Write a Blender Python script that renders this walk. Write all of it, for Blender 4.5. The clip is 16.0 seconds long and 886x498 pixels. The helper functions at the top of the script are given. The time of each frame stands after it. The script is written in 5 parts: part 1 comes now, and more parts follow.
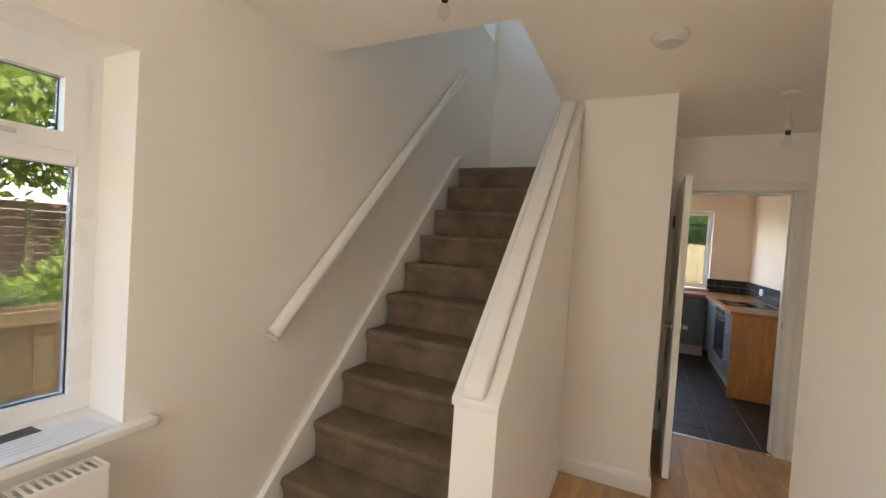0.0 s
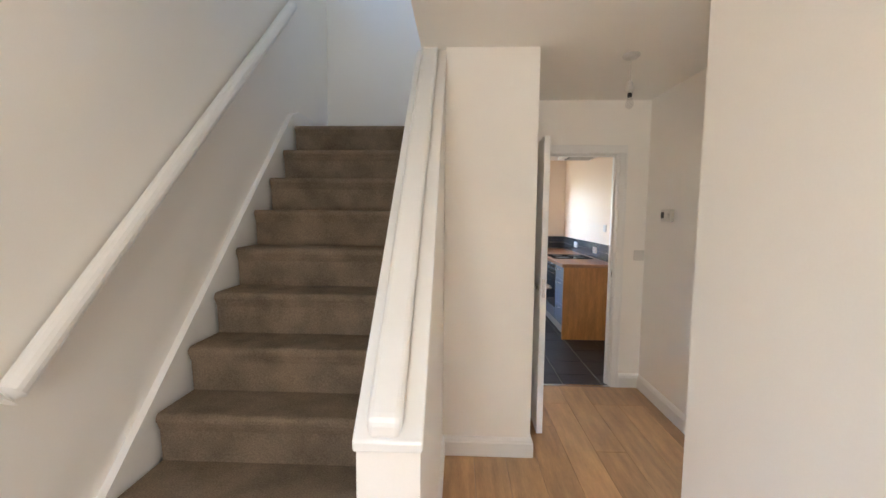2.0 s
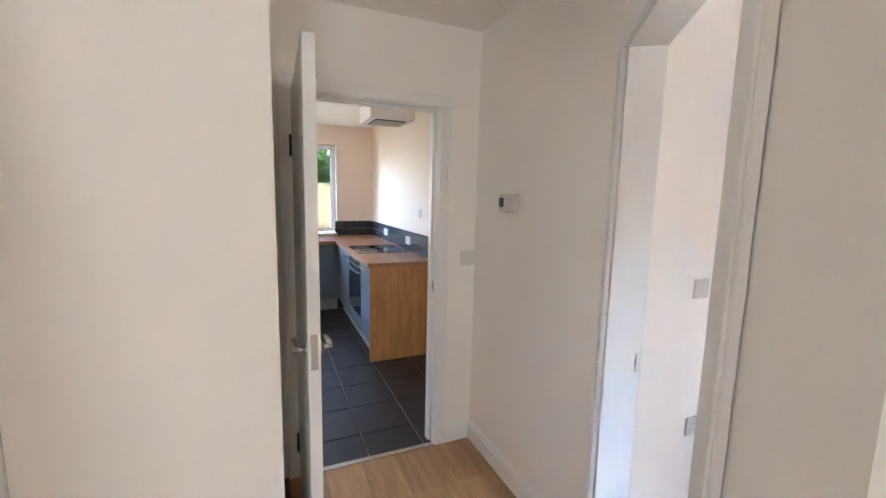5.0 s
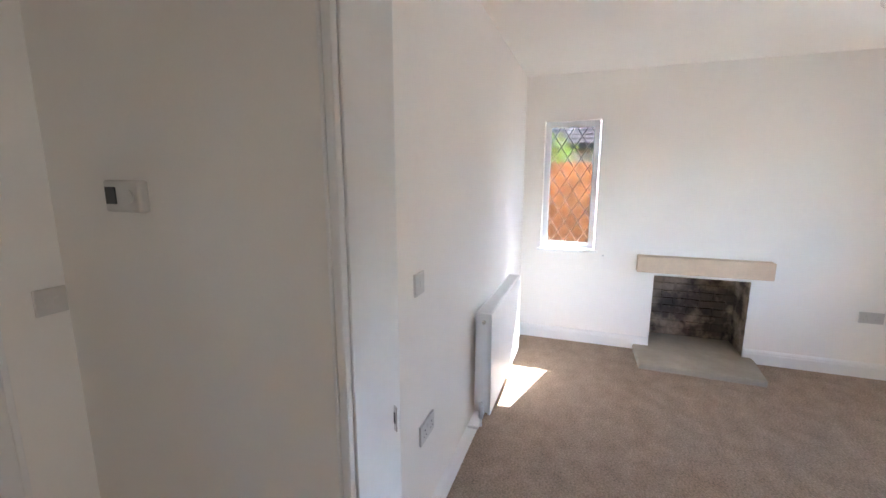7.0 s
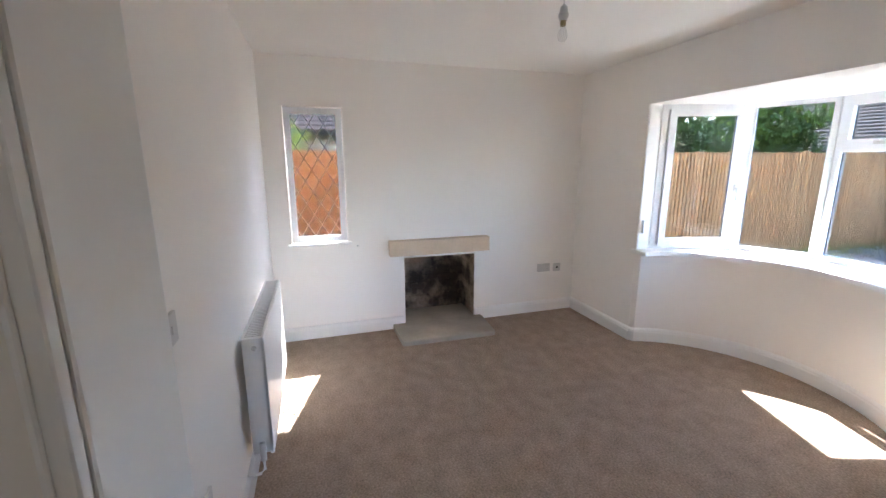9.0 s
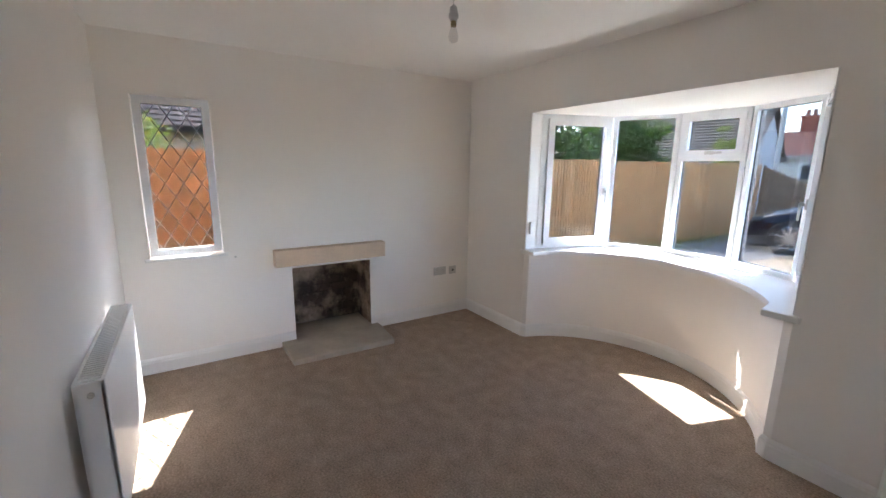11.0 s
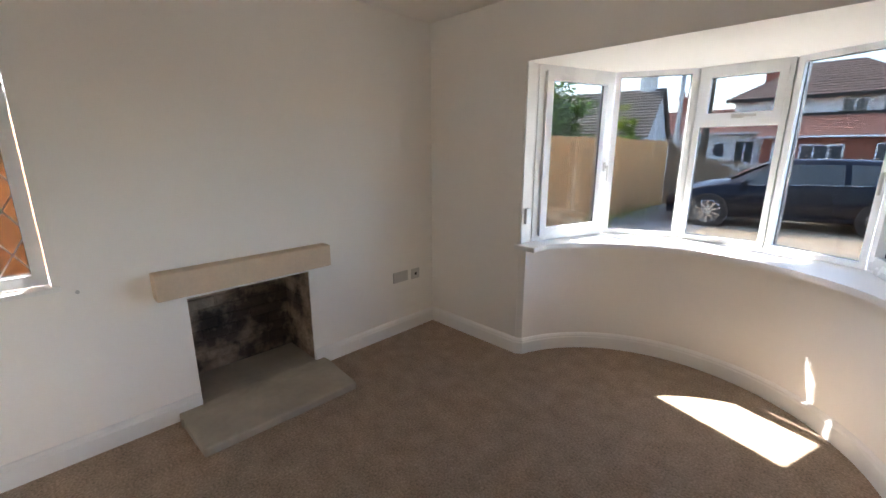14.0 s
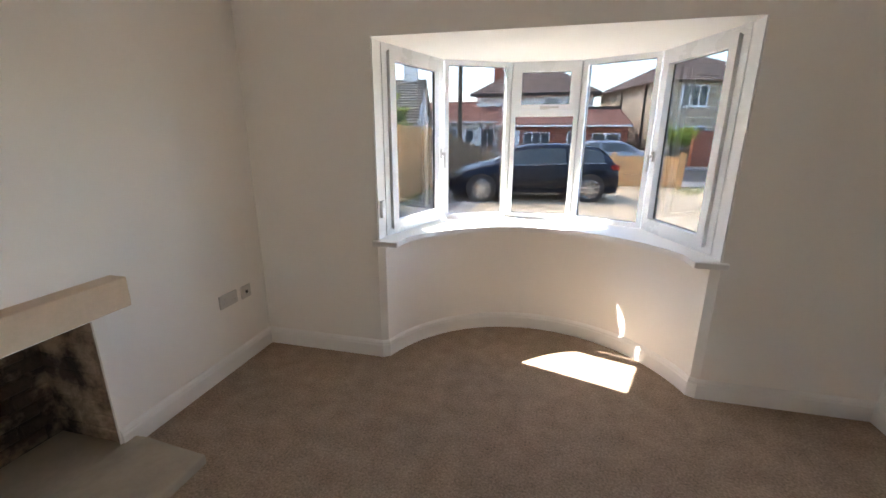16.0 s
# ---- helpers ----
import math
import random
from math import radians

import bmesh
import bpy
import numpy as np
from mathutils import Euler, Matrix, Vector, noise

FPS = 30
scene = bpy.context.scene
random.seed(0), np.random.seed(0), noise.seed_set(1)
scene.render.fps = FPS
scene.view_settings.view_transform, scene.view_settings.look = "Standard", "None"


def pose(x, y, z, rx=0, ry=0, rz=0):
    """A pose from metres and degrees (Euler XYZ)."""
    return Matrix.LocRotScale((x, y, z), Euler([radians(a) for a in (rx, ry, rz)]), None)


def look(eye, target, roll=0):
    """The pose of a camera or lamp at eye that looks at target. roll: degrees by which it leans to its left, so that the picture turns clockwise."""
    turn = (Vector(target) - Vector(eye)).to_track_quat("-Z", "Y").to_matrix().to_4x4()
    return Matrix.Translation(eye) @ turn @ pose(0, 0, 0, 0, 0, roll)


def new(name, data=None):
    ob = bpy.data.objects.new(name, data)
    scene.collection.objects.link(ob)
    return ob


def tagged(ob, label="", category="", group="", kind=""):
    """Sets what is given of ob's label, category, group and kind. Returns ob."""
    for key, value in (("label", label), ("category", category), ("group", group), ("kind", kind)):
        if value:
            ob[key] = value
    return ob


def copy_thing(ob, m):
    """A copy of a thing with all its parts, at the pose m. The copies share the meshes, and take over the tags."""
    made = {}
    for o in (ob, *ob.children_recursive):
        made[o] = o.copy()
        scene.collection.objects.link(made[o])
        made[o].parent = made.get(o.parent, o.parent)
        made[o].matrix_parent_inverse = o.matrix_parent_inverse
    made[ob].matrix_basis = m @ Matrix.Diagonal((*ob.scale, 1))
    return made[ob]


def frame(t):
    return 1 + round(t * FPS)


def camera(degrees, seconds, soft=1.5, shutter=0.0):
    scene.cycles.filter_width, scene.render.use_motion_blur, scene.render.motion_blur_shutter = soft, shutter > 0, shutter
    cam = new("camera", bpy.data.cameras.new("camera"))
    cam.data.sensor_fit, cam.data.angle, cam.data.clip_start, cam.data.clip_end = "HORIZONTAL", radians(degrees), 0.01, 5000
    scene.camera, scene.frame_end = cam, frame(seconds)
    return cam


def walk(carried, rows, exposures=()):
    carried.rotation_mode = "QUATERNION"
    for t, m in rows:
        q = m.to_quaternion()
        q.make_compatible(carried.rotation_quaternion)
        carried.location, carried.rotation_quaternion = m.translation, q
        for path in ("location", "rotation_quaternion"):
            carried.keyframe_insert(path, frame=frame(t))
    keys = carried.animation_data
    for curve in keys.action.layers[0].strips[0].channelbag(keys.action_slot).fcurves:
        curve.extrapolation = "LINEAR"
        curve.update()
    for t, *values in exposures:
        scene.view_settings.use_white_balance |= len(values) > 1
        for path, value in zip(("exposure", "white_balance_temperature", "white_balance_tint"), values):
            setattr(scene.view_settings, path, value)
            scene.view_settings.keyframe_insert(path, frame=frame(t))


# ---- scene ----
cam = camera(94.8, 16.0)
PATH = [
    (0, (0.39, 0.209, 1.472), (-0.471, 2.013, 1.419), 3.8),
    (0.5, (0.342, 0.249, 1.466), (-0.361, 2.12, 1.396), 3.2),
    (1, (0.263, 0.328, 1.465), (-0.251, 2.258, 1.372), 2.3),
    (1.5, (0.169, 0.452, 1.482), (-0.126, 2.425, 1.35), 1.3),
    (2, (0.094, 0.573, 1.469), (0.019, 2.565, 1.303), 0.5),
    (2.5, (0.097, 0.768, 1.459), (0.227, 2.754, 1.262), 0.1),
    (3, (0.163, 1.012, 1.452), (0.339, 2.995, 1.264), 1.0),
    (3.2, (0.194, 1.098, 1.459), (0.392, 3.076, 1.245), 1.2),
    (5.5, (0.598, 2.106, 1.516), (1.707, 3.745, 1.225), 0.8),
    (6, (0.659, 2.259, 1.516), (2.115, 3.593, 1.201), 0.2),
    (6.5, (0.758, 2.347, 1.523), (2.457, 3.345, 1.183), 0.1),
    (7, (0.859, 2.451, 1.531), (2.714, 3.115, 1.186), -0.0),
    (7.5, (0.927, 2.471, 1.527), (2.86, 2.82, 1.151), -0.1),
    (8, (0.991, 2.528, 1.536), (2.951, 2.531, 1.137), -0.1),
    (8.5, (1.035, 2.613, 1.552), (2.968, 2.297, 1.147), 0.0),
    (9, (1.053, 2.648, 1.566), (2.922, 2.066, 1.155), -0.2),
    (9.5, (1.073, 2.667, 1.57), (2.862, 1.872, 1.164), 0.2),
    (10, (1.075, 2.677, 1.563), (2.794, 1.737, 1.163), 0.5),
    (12.5, (1.678, 2.48, 1.544), (3.272, 1.328, 1.183), 0.7),
    (13, (1.937, 2.477, 1.489), (3.466, 1.239, 1.133), 0.7),
    (13.5, (2.126, 2.404, 1.474), (3.593, 1.105, 1.073), 0.5),
    (14, (2.28, 2.399, 1.479), (3.641, 1.012, 1.007), 0.0),
    (14.5, (2.459, 2.464, 1.479), (3.659, 0.953, 0.952), -0.4),
    (15, (2.572, 2.485, 1.46), (3.594, 0.861, 0.896), -1.2),
    (15.5, (2.714, 2.447, 1.467), (3.474, 0.69, 0.888), -0.7),
    (16, (2.851, 2.407, 1.485), (3.302, 0.533, 0.951), 0.2),
]
EXPOSURES = [(0.0, 6.75, 6900, 10), (1.5, 7.12, 6350, 10), (3.0, 7.58, 5950, 10), (5.5, 7.25, 5650, 10), (6.0, 6.85, 5800, 10), (6.5, 6.68, 5750, 10), (7.5, 6.78, 5550, 10), (8.5, 6.42, 5600, 10), (10.0, 5.95, 5750, 10), (12.5, 5.6, 6000, 10), (14.0, 5.55, 6250, 10), (16.0, 5.66, 6400, 10)]
walk(cam, [(t, look(eye, target, roll)) for t, eye, target, roll in PATH], EXPOSURES)

# ---- world and sun ----
SUN = Vector((0.79, -0.237, 1.0)).normalized()
world = bpy.data.worlds.new("sky")
scene.world = world
world.use_nodes = True
wn = world.node_tree
sky = wn.nodes.new("ShaderNodeTexSky")
sky.sky_type, sky.sun_disc = "NISHITA", False
sky.sun_elevation, sky.sun_rotation = math.asin(SUN.z), math.atan2(SUN.x, SUN.y)
sky.air_density, sky.dust_density = 1.0, 1.5
wn.links.new(sky.outputs[0], wn.nodes["Background"].inputs[0])
wn.nodes["Background"].inputs[1].default_value = 0.15
scene.cycles.max_bounces, scene.cycles.diffuse_bounces, scene.cycles.transparent_max_bounces = 14, 10, 16
sun = new("sun", bpy.data.lights.new("sun", "SUN"))
sun.data.energy, sun.data.angle, sun.data.color = 0.9, radians(0.5), (1.0, 0.94, 0.84)
sun.matrix_world = look((12, -6, 14), Vector((12, -6, 14)) - SUN)



def sky_lamp(name, x, y, z, target, w, h, watts, color):
    """Stands in for the daylight in a window's opening."""
    ob = new(name, bpy.data.lights.new(name, "AREA"))
    ob.data.shape, ob.data.size, ob.data.size_y = "RECTANGLE", w, h
    ob.data.energy, ob.data.color = watts, color
    ob.matrix_world = look((x, y, z), target)
    return ob


# Added lamps, each kept in an unseen part of its opening.
sky_lamp("hall_window_light", -1.39, 0.15, 1.45, (0, 0.15, 1.40), 0.7, 1.1, 0.012, (1.0, 0.94, 0.84))
sky_lamp("assumed_door_light", -0.32, -0.84, 1.35, (-0.2, 2, 1.3), 0.5, 1.1, 0.16, (1.0, 0.93, 0.82))
sky_lamp("stair_window_light", -1.30, 3.45, 4.15, (0, 3.45, 3.9), 0.7, 0.8, 0.02, (0.88, 0.93, 1.0))
sky_lamp("kitchen_window_light", 0.0, 7.80, 1.55, (0.2, 4, 1.35), 0.9, 1.1, 0.15, (1.0, 0.92, 0.82))


# ---- materials ----
def material(name, color, rough=0.6, metal=0.0, grain=60.0, coarse=3.0, vary=0.12, stain=0.10, bump=0.0, bump_scale=None,
             stretch=(1, 1, 1), coat=0.0, island=0.0, per_object=0.0, spec=0.5, worldwide=False):
    """A surface with colour variation at two scales, relief and gloss variation."""
    m = bpy.data.materials.new(name)
    m.use_nodes = True
    nt = m.node_tree
    n, l = nt.nodes, nt.links
    b = n["Principled BSDF"]
    b.inputs["Metallic"].default_value = metal
    b.inputs["Coat Weight"].default_value = coat
    b.inputs["Specular IOR Level"].default_value = spec
    tc, mp = n.new("ShaderNodeTexCoord"), n.new("ShaderNodeMapping")
    mp.inputs["Scale"].default_value = stretch
    l.new(n.new("ShaderNodeNewGeometry").outputs["Position"] if worldwide else tc.outputs["Object"], mp.inputs[0])
    oi = n.new("ShaderNodeObjectInfo") if per_object else None
    if oi and not worldwide:
        sh = n.new("ShaderNodeVectorMath")
        sh.operation = "SCALE"
        sh.inputs[0].default_value = (37.0, 61.0, 23.0)
        l.new(oi.outputs["Random"], sh.inputs["Scale"])
        l.new(sh.outputs[0], mp.inputs["Location"])
    fine, big = n.new("ShaderNodeTexNoise"), n.new("ShaderNodeTexNoise")
    fine.inputs["Scale"].default_value, fine.inputs["Detail"].default_value = grain, 3
    big.inputs["Scale"].default_value, big.inputs["Detail"].default_value = coarse, 4
    l.new(mp.outputs[0], fine.inputs["Vector"])
    l.new(mp.outputs[0], big.inputs["Vector"])

    def node_math(op, a, c):
        k = n.new("ShaderNodeMath")
        k.operation = op
        for i, v in enumerate((a, c)):
            if isinstance(v, (int, float)):
                k.inputs[i].default_value = v
            else:
                l.new(v, k.inputs[i])
        return k.outputs[0]

    f = node_math("MULTIPLY", node_math("SUBTRACT", fine.outputs["Fac"], 0.5), vary * 2.4)
    g = node_math("MULTIPLY", node_math("SUBTRACT", big.outputs["Fac"], 0.5), stain * 2.4)
    v = node_math("ADD", node_math("ADD", f, g), 1.0)
    if island:
        geo = n.new("ShaderNodeNewGeometry")
        v = node_math("ADD", v, node_math("MULTIPLY", node_math("SUBTRACT", geo.outputs["Random Per Island"], 0.5), island))
    if per_object:
        v = node_math("ADD", v, node_math("MULTIPLY", node_math("SUBTRACT", oi.outputs["Random"], 0.5), per_object))
    mix = n.new("ShaderNodeVectorMath")
    mix.operation = "SCALE"
    mix.inputs[0].default_value = color
    l.new(v, mix.inputs["Scale"])
    l.new(mix.outputs[0], b.inputs["Base Color"])
    l.new(node_math("ADD", node_math("MULTIPLY", node_math("SUBTRACT", big.outputs["Fac"], 0.5), 0.15), rough), b.inputs["Roughness"])
    if bump:
        bp = n.new("ShaderNodeBump")
        bp.inputs["Strength"].default_value, bp.inputs["Distance"].default_value = bump, 0.01
        src = fine
        if bump_scale:
            src = n.new("ShaderNodeTexNoise")
            src.inputs["Scale"].default_value, src.inputs["Detail"].default_value = bump_scale, 4
            l.new(mp.outputs[0], src.inputs["Vector"])
        l.new(src.outputs["Fac"], bp.inputs["Height"])
        l.new(bp.outputs[0], b.inputs["Normal"])
    return m


def glass(name, clear=0.9, tint=(1, 1, 1)):
    m = bpy.data.materials.new(name)
    m.use_nodes = True
    n, l = m.node_tree.nodes, m.node_tree.links
    n.remove(n["Principled BSDF"])
    t, g, x, fr = n.new("ShaderNodeBsdfTransparent"), n.new("ShaderNodeBsdfGlossy"), n.new("ShaderNodeMixShader"), n.new("ShaderNodeLayerWeight")
    t.inputs[0].default_value = (clear * tint[0], clear * tint[1], clear * tint[2], 1)
    g.inputs["Roughness"].default_value = 0.02
    pw, sc = n.new("ShaderNodeMath"), n.new("ShaderNodeMath")
    pw.operation, sc.operation = "POWER", "MULTIPLY_ADD"
    pw.inputs[1].default_value = 4.0
    sc.inputs[1].default_value, sc.inputs[2].default_value = 0.8, 0.02
    l.new(fr.outputs["Facing"], pw.inputs[0])
    l.new(pw.outputs[0], sc.inputs[0])
    l.new(sc.outputs[0], x.inputs[0])
    l.new(t.outputs[0], x.inputs[1])
    l.new(g.outputs[0], x.inputs[2])
    l.new(x.outputs[0], n["Material Output"].inputs[0])
    return m


WALL = material("wall_paint", (0.88, 0.855, 0.815), 0.75, grain=130, coarse=1.3, vary=0.015, stain=0.035, bump=0.05, bump_scale=220)
KWALL = material("kitchen_paint", (0.84, 0.715, 0.59), 0.75, grain=130, coarse=1.3, vary=0.015, stain=0.03, bump=0.05, bump_scale=220)
CEIL = material("ceiling_paint", (0.88, 0.86, 0.82), 0.85, grain=90, coarse=1.5, vary=0.015, stain=0.03, bump=0.05, bump_scale=160)
GLOSS = material("white_gloss_paint", (0.83, 0.825, 0.81), 0.32, grain=70, coarse=4, vary=0.015, stain=0.03, bump=0.03, bump_scale=40)
UPVC = material("white_upvc", (0.80, 0.81, 0.82), 0.28, grain=80, coarse=3, vary=0.01, stain=0.03)
PLASTIC = material("white_plastic", (0.64, 0.62, 0.59), 0.35, grain=80, coarse=6, vary=0.01, stain=0.03)
GREYPL = material("pale_grey_plastic", (0.55, 0.54, 0.52), 0.4, grain=80, coarse=6, vary=0.02, stain=0.04)
SLOT = material("socket_slot", (0.30, 0.29, 0.28), 0.5, vary=0.05)
DARKPL = material("dark_plastic", (0.02, 0.02, 0.022), 0.4, vary=0.05)
CARPET = material("taupe_carpet", (0.41, 0.315, 0.24), 0.97, grain=95, coarse=9, vary=0.62, stain=0.26, bump=1.0, bump_scale=240, spec=0.1)
STAIRC = material("stair_carpet", (0.235, 0.182, 0.132), 0.97, grain=150, coarse=6, vary=0.42, stain=0.5, bump=0.9, bump_scale=260, spec=0.1)
OAKFL = material("oak_laminate", (0.47, 0.285, 0.14), 0.33, grain=38, coarse=4.5, vary=0.16, stain=0.4, stretch=(5, 0.7, 5), per_object=0.30)
OAKTOP = material("oak_worktop", (0.34, 0.165, 0.075), 0.38, grain=30, coarse=6, vary=0.25, stain=0.25, stretch=(5, 0.8, 5), per_object=0.2)
OAKPANEL = material("oak_panel", (0.48, 0.225, 0.07), 0.4, grain=26, coarse=4, vary=0.3, stain=0.45, stretch=(5, 5, 0.7))
SLATE = material("slate_tile", (0.024, 0.023, 0.025), 0.46, grain=30, coarse=4, vary=0.25, stain=0.35, bump=0.25, bump_scale=22, per_object=0.25)
GROUT = material("grey_grout", (0.34, 0.31, 0.28), 0.9, grain=200, vary=0.2)
SPLASH = material("black_wall_tile", (0.022, 0.021, 0.023), 0.22, grain=40, vary=0.15, per_object=0.3)
UNIT = material("blue_grey_front", (0.13, 0.165, 0.21), 0.42, grain=60, vary=0.03, stain=0.06)
PLINTH = material("pale_plinth", (0.45, 0.46, 0.47), 0.45, vary=0.03)
BLACKGL = material("black_glass", (0.008, 0.008, 0.009), 0.06, vary=0.02)
CHROME = material("brushed_steel", (0.62, 0.61, 0.59), 0.25, 1.0, grain=90, vary=0.06)
BRASS = material("dull_brass", (0.35, 0.28, 0.16), 0.35, 1.0, vary=0.08)
BLACKM = material("black_metal", (0.03, 0.028, 0.025), 0.45, 0.7, vary=0.1)
LEAD = material("lead_strip", (0.26, 0.26, 0.26), 0.4, 0.5, vary=0.1)
STONE = material("hearth_stone", (0.42, 0.37, 0.30), 0.8, grain=30, coarse=4, vary=0.09, stain=0.3, bump=0.12, bump_scale=60)
MANTEL = material("sandstone_beam", (0.65, 0.51, 0.37), 0.8, grain=60, coarse=5, vary=0.06, stain=0.16, bump=0.12, bump_scale=70)


def flaking_soot(name, dark, pale, scale, seed):
    """Sooty masonry with pale flakes of old limewash left on it."""
    m = material(name, dark, 0.93, grain=26, coarse=5, vary=0.5, stain=0.9, bump=0.7, bump_scale=35, per_object=0.35, worldwide=True)
    n, l = m.node_tree.nodes, m.node_tree.links
    b = n["Principled BSDF"]
    geo, off, noise, ramp, mix = n.new("ShaderNodeNewGeometry"), n.new("ShaderNodeMapping"), n.new("ShaderNodeTexNoise"), n.new("ShaderNodeValToRGB"), n.new("ShaderNodeMix")
    off.inputs["Location"].default_value = seed
    noise.inputs["Scale"].default_value, noise.inputs["Detail"].default_value, noise.inputs["Roughness"].default_value = scale, 6, 0.62
    ramp.color_ramp.elements[0].position, ramp.color_ramp.elements[1].position = 0.43, 0.60
    mix.data_type = "RGBA"
    mix.inputs[7].default_value = (*pale, 1)
    old = b.inputs["Base Color"].links[0].from_socket
    l.new(geo.outputs["Position"], off.inputs[0])
    l.new(off.outputs[0], noise.inputs["Vector"])
    l.new(noise.outputs["Fac"], ramp.inputs[0])
    l.new(ramp.outputs[0], mix.inputs[0])
    l.new(old, mix.inputs[6])
    l.new(mix.outputs[2], b.inputs["Base Color"])
    return m


SOOT = flaking_soot("sooty_brick", (0.075, 0.054, 0.042), (0.50, 0.38, 0.28), 3.6, (0.3, 1.1, 0.2))
SOOTB = flaking_soot("soot_mortar", (0.06, 0.044, 0.035), (0.44, 0.34, 0.25), 3.6, (0.3, 1.1, 0.2))
PAPER = material("white_paper", (0.72, 0.73, 0.76), 0.6, vary=0.03)
# Window panes darkened far below real glass to hold down the bright outdoors.
GLASS = glass("darkened_window_glass", 0.225)
HALLG = glass("darkened_hall_glass", 0.19)
STAIRG = glass("stair_window_glass", 0.19)
MEDIUM = glass("kitchen_window_glass", 0.22)
BULB = glass("bulb_glass", 0.94)
FENCEW = material("fence_tan_timber", (0.74, 0.42, 0.18), 0.8, grain=18, coarse=3, vary=0.25, stain=0.25, stretch=(4, 4, 0.5), per_object=0.22, bump=0.2)
FENCEO = material("fence_orange_timber", (0.58, 0.22, 0.07), 0.8, grain=14, coarse=4, vary=0.2, stain=0.35, stretch=(3, 3, 0.6), per_object=0.15, bump=0.2)
FENCEY = material("fence_yellow_timber", (0.60, 0.45, 0.22), 0.8, grain=16, coarse=3, vary=0.2, stain=0.2, stretch=(4, 4, 0.5), per_object=0.2, bump=0.2)
FENCER = material("fence_red_brown_timber", (0.36, 0.19, 0.12), 0.8, grain=16, coarse=3, vary=0.25, stain=0.25, stretch=(4, 0.5, 4), per_object=0.25, bump=0.2)
FENCED = material("fence_dark_timber", (0.20, 0.135, 0.085), 0.85, grain=18, coarse=3, vary=0.3, stain=0.3, stretch=(4, 4, 0.5), per_object=0.3, bump=0.2)
FENCEG = material("fence_grey_brown_timber", (0.28, 0.20, 0.125), 0.85, grain=18, coarse=3, vary=0.3, stain=0.3, stretch=(4, 4, 0.5), per_object=0.3, bump=0.2)
GRAVEL = material("drive_gravel", (0.60, 0.47, 0.31), 0.95, grain=28, coarse=0.6, vary=0.25, stain=0.22, bump=0.6, bump_scale=40)
CONC = material("concrete_path", (0.30, 0.28, 0.26), 0.9, grain=30, coarse=1.2, vary=0.15, stain=0.25, bump=0.3)
GROUND = material("rough_grass_ground", (0.10, 0.12, 0.045), 0.95, grain=8, coarse=0.3, vary=0.4, stain=0.4, bump=0.5)
ASPHALT = material("asphalt", (0.06, 0.058, 0.056), 0.9, grain=60, coarse=0.6, vary=0.25, stain=0.2, bump=0.4)


def leafy(m, share, tint):
    """Lets part of the light pass through a thin leaf."""
    n, l = m.node_tree.nodes, m.node_tree.links
    b, out = n["Principled BSDF"], n["Material Output"]
    t, x = n.new("ShaderNodeBsdfTranslucent"), n.new("ShaderNodeMixShader")
    sc = n.new("ShaderNodeVectorMath")
    sc.operation = "MULTIPLY"
    sc.inputs[1].default_value = tint
    l.new(b.inputs["Base Color"].links[0].from_socket, sc.inputs[0])
    l.new(sc.outputs[0], t.inputs["Color"])
    x.inputs[0].default_value = share
    l.new(b.outputs[0], x.inputs[1])
    l.new(t.outputs[0], x.inputs[2])
    l.new(x.outputs[0], out.inputs[0])
    return m


LEAF = material("green_leaves", (0.09, 0.16, 0.03), 0.55, grain=4, coarse=1.2, vary=0.3, stain=0.35, island=0.9)
LEAFL = material("light_green_leaves", (0.30, 0.37, 0.08), 0.55, grain=4, coarse=1.2, vary=0.3, stain=0.3, island=0.8)
leafy(LEAF, 0.35, (1.3, 1.25, 0.9))
leafy(LEAFL, 0.4, (1.4, 1.3, 1.0))
BARK = material("bark", (0.10, 0.075, 0.05), 0.95, grain=20, vary=0.4, bump=0.6, stretch=(1, 1, 0.3))
RENDERW = material("white_render", (0.84, 0.83, 0.80), 0.9, grain=20, coarse=0.7, vary=0.06, stain=0.1, bump=0.2)
RENDERB = material("beige_render", (0.50, 0.40, 0.29), 0.9, grain=20, coarse=0.7, vary=0.08, stain=0.14, bump=0.2)
RENDERP = material("pale_beige_render", (0.72, 0.58, 0.44), 0.9, grain=20, coarse=0.7, vary=0.06, stain=0.1, bump=0.2)
REDBRICK = material("red_brick_wall", (0.30, 0.105, 0.065), 0.9, grain=12, coarse=1.2, vary=0.3, stain=0.15, stretch=(1, 1, 3), bump=0.2)
TILERED = material("red_roof_tile", (0.30, 0.145, 0.105), 0.85, grain=5, coarse=0.8, vary=0.25, stain=0.2, per_object=0.2)
TILEDK = material("brown_roof_tile", (0.16, 0.11, 0.085), 0.85, grain=5, coarse=0.8, vary=0.3, stain=0.2, per_object=0.2)
TILEGR = material("grey_roof_tile", (0.23, 0.19, 0.155), 0.85, grain=5, coarse=0.8, vary=0.3, stain=0.2, per_object=0.2)
DARKWIN = material("far_window_glass", (0.05, 0.06, 0.07), 0.08, vary=0.05)
PAINT = material("dark_blue_car_paint", (0.004, 0.006, 0.014), 0.22, 0.0, vary=0.05, coat=0.15, spec=0.25)
SILVER = material("silver_car_paint", (0.35, 0.38, 0.42), 0.3, 0.6, vary=0.05, coat=0.8)
CARGL = material("car_glass", (0.075, 0.09, 0.095), 0.04, vary=0.02, spec=0.4)
RUBBER = material("tyre_rubber", (0.02, 0.02, 0.02), 0.85, vary=0.1)
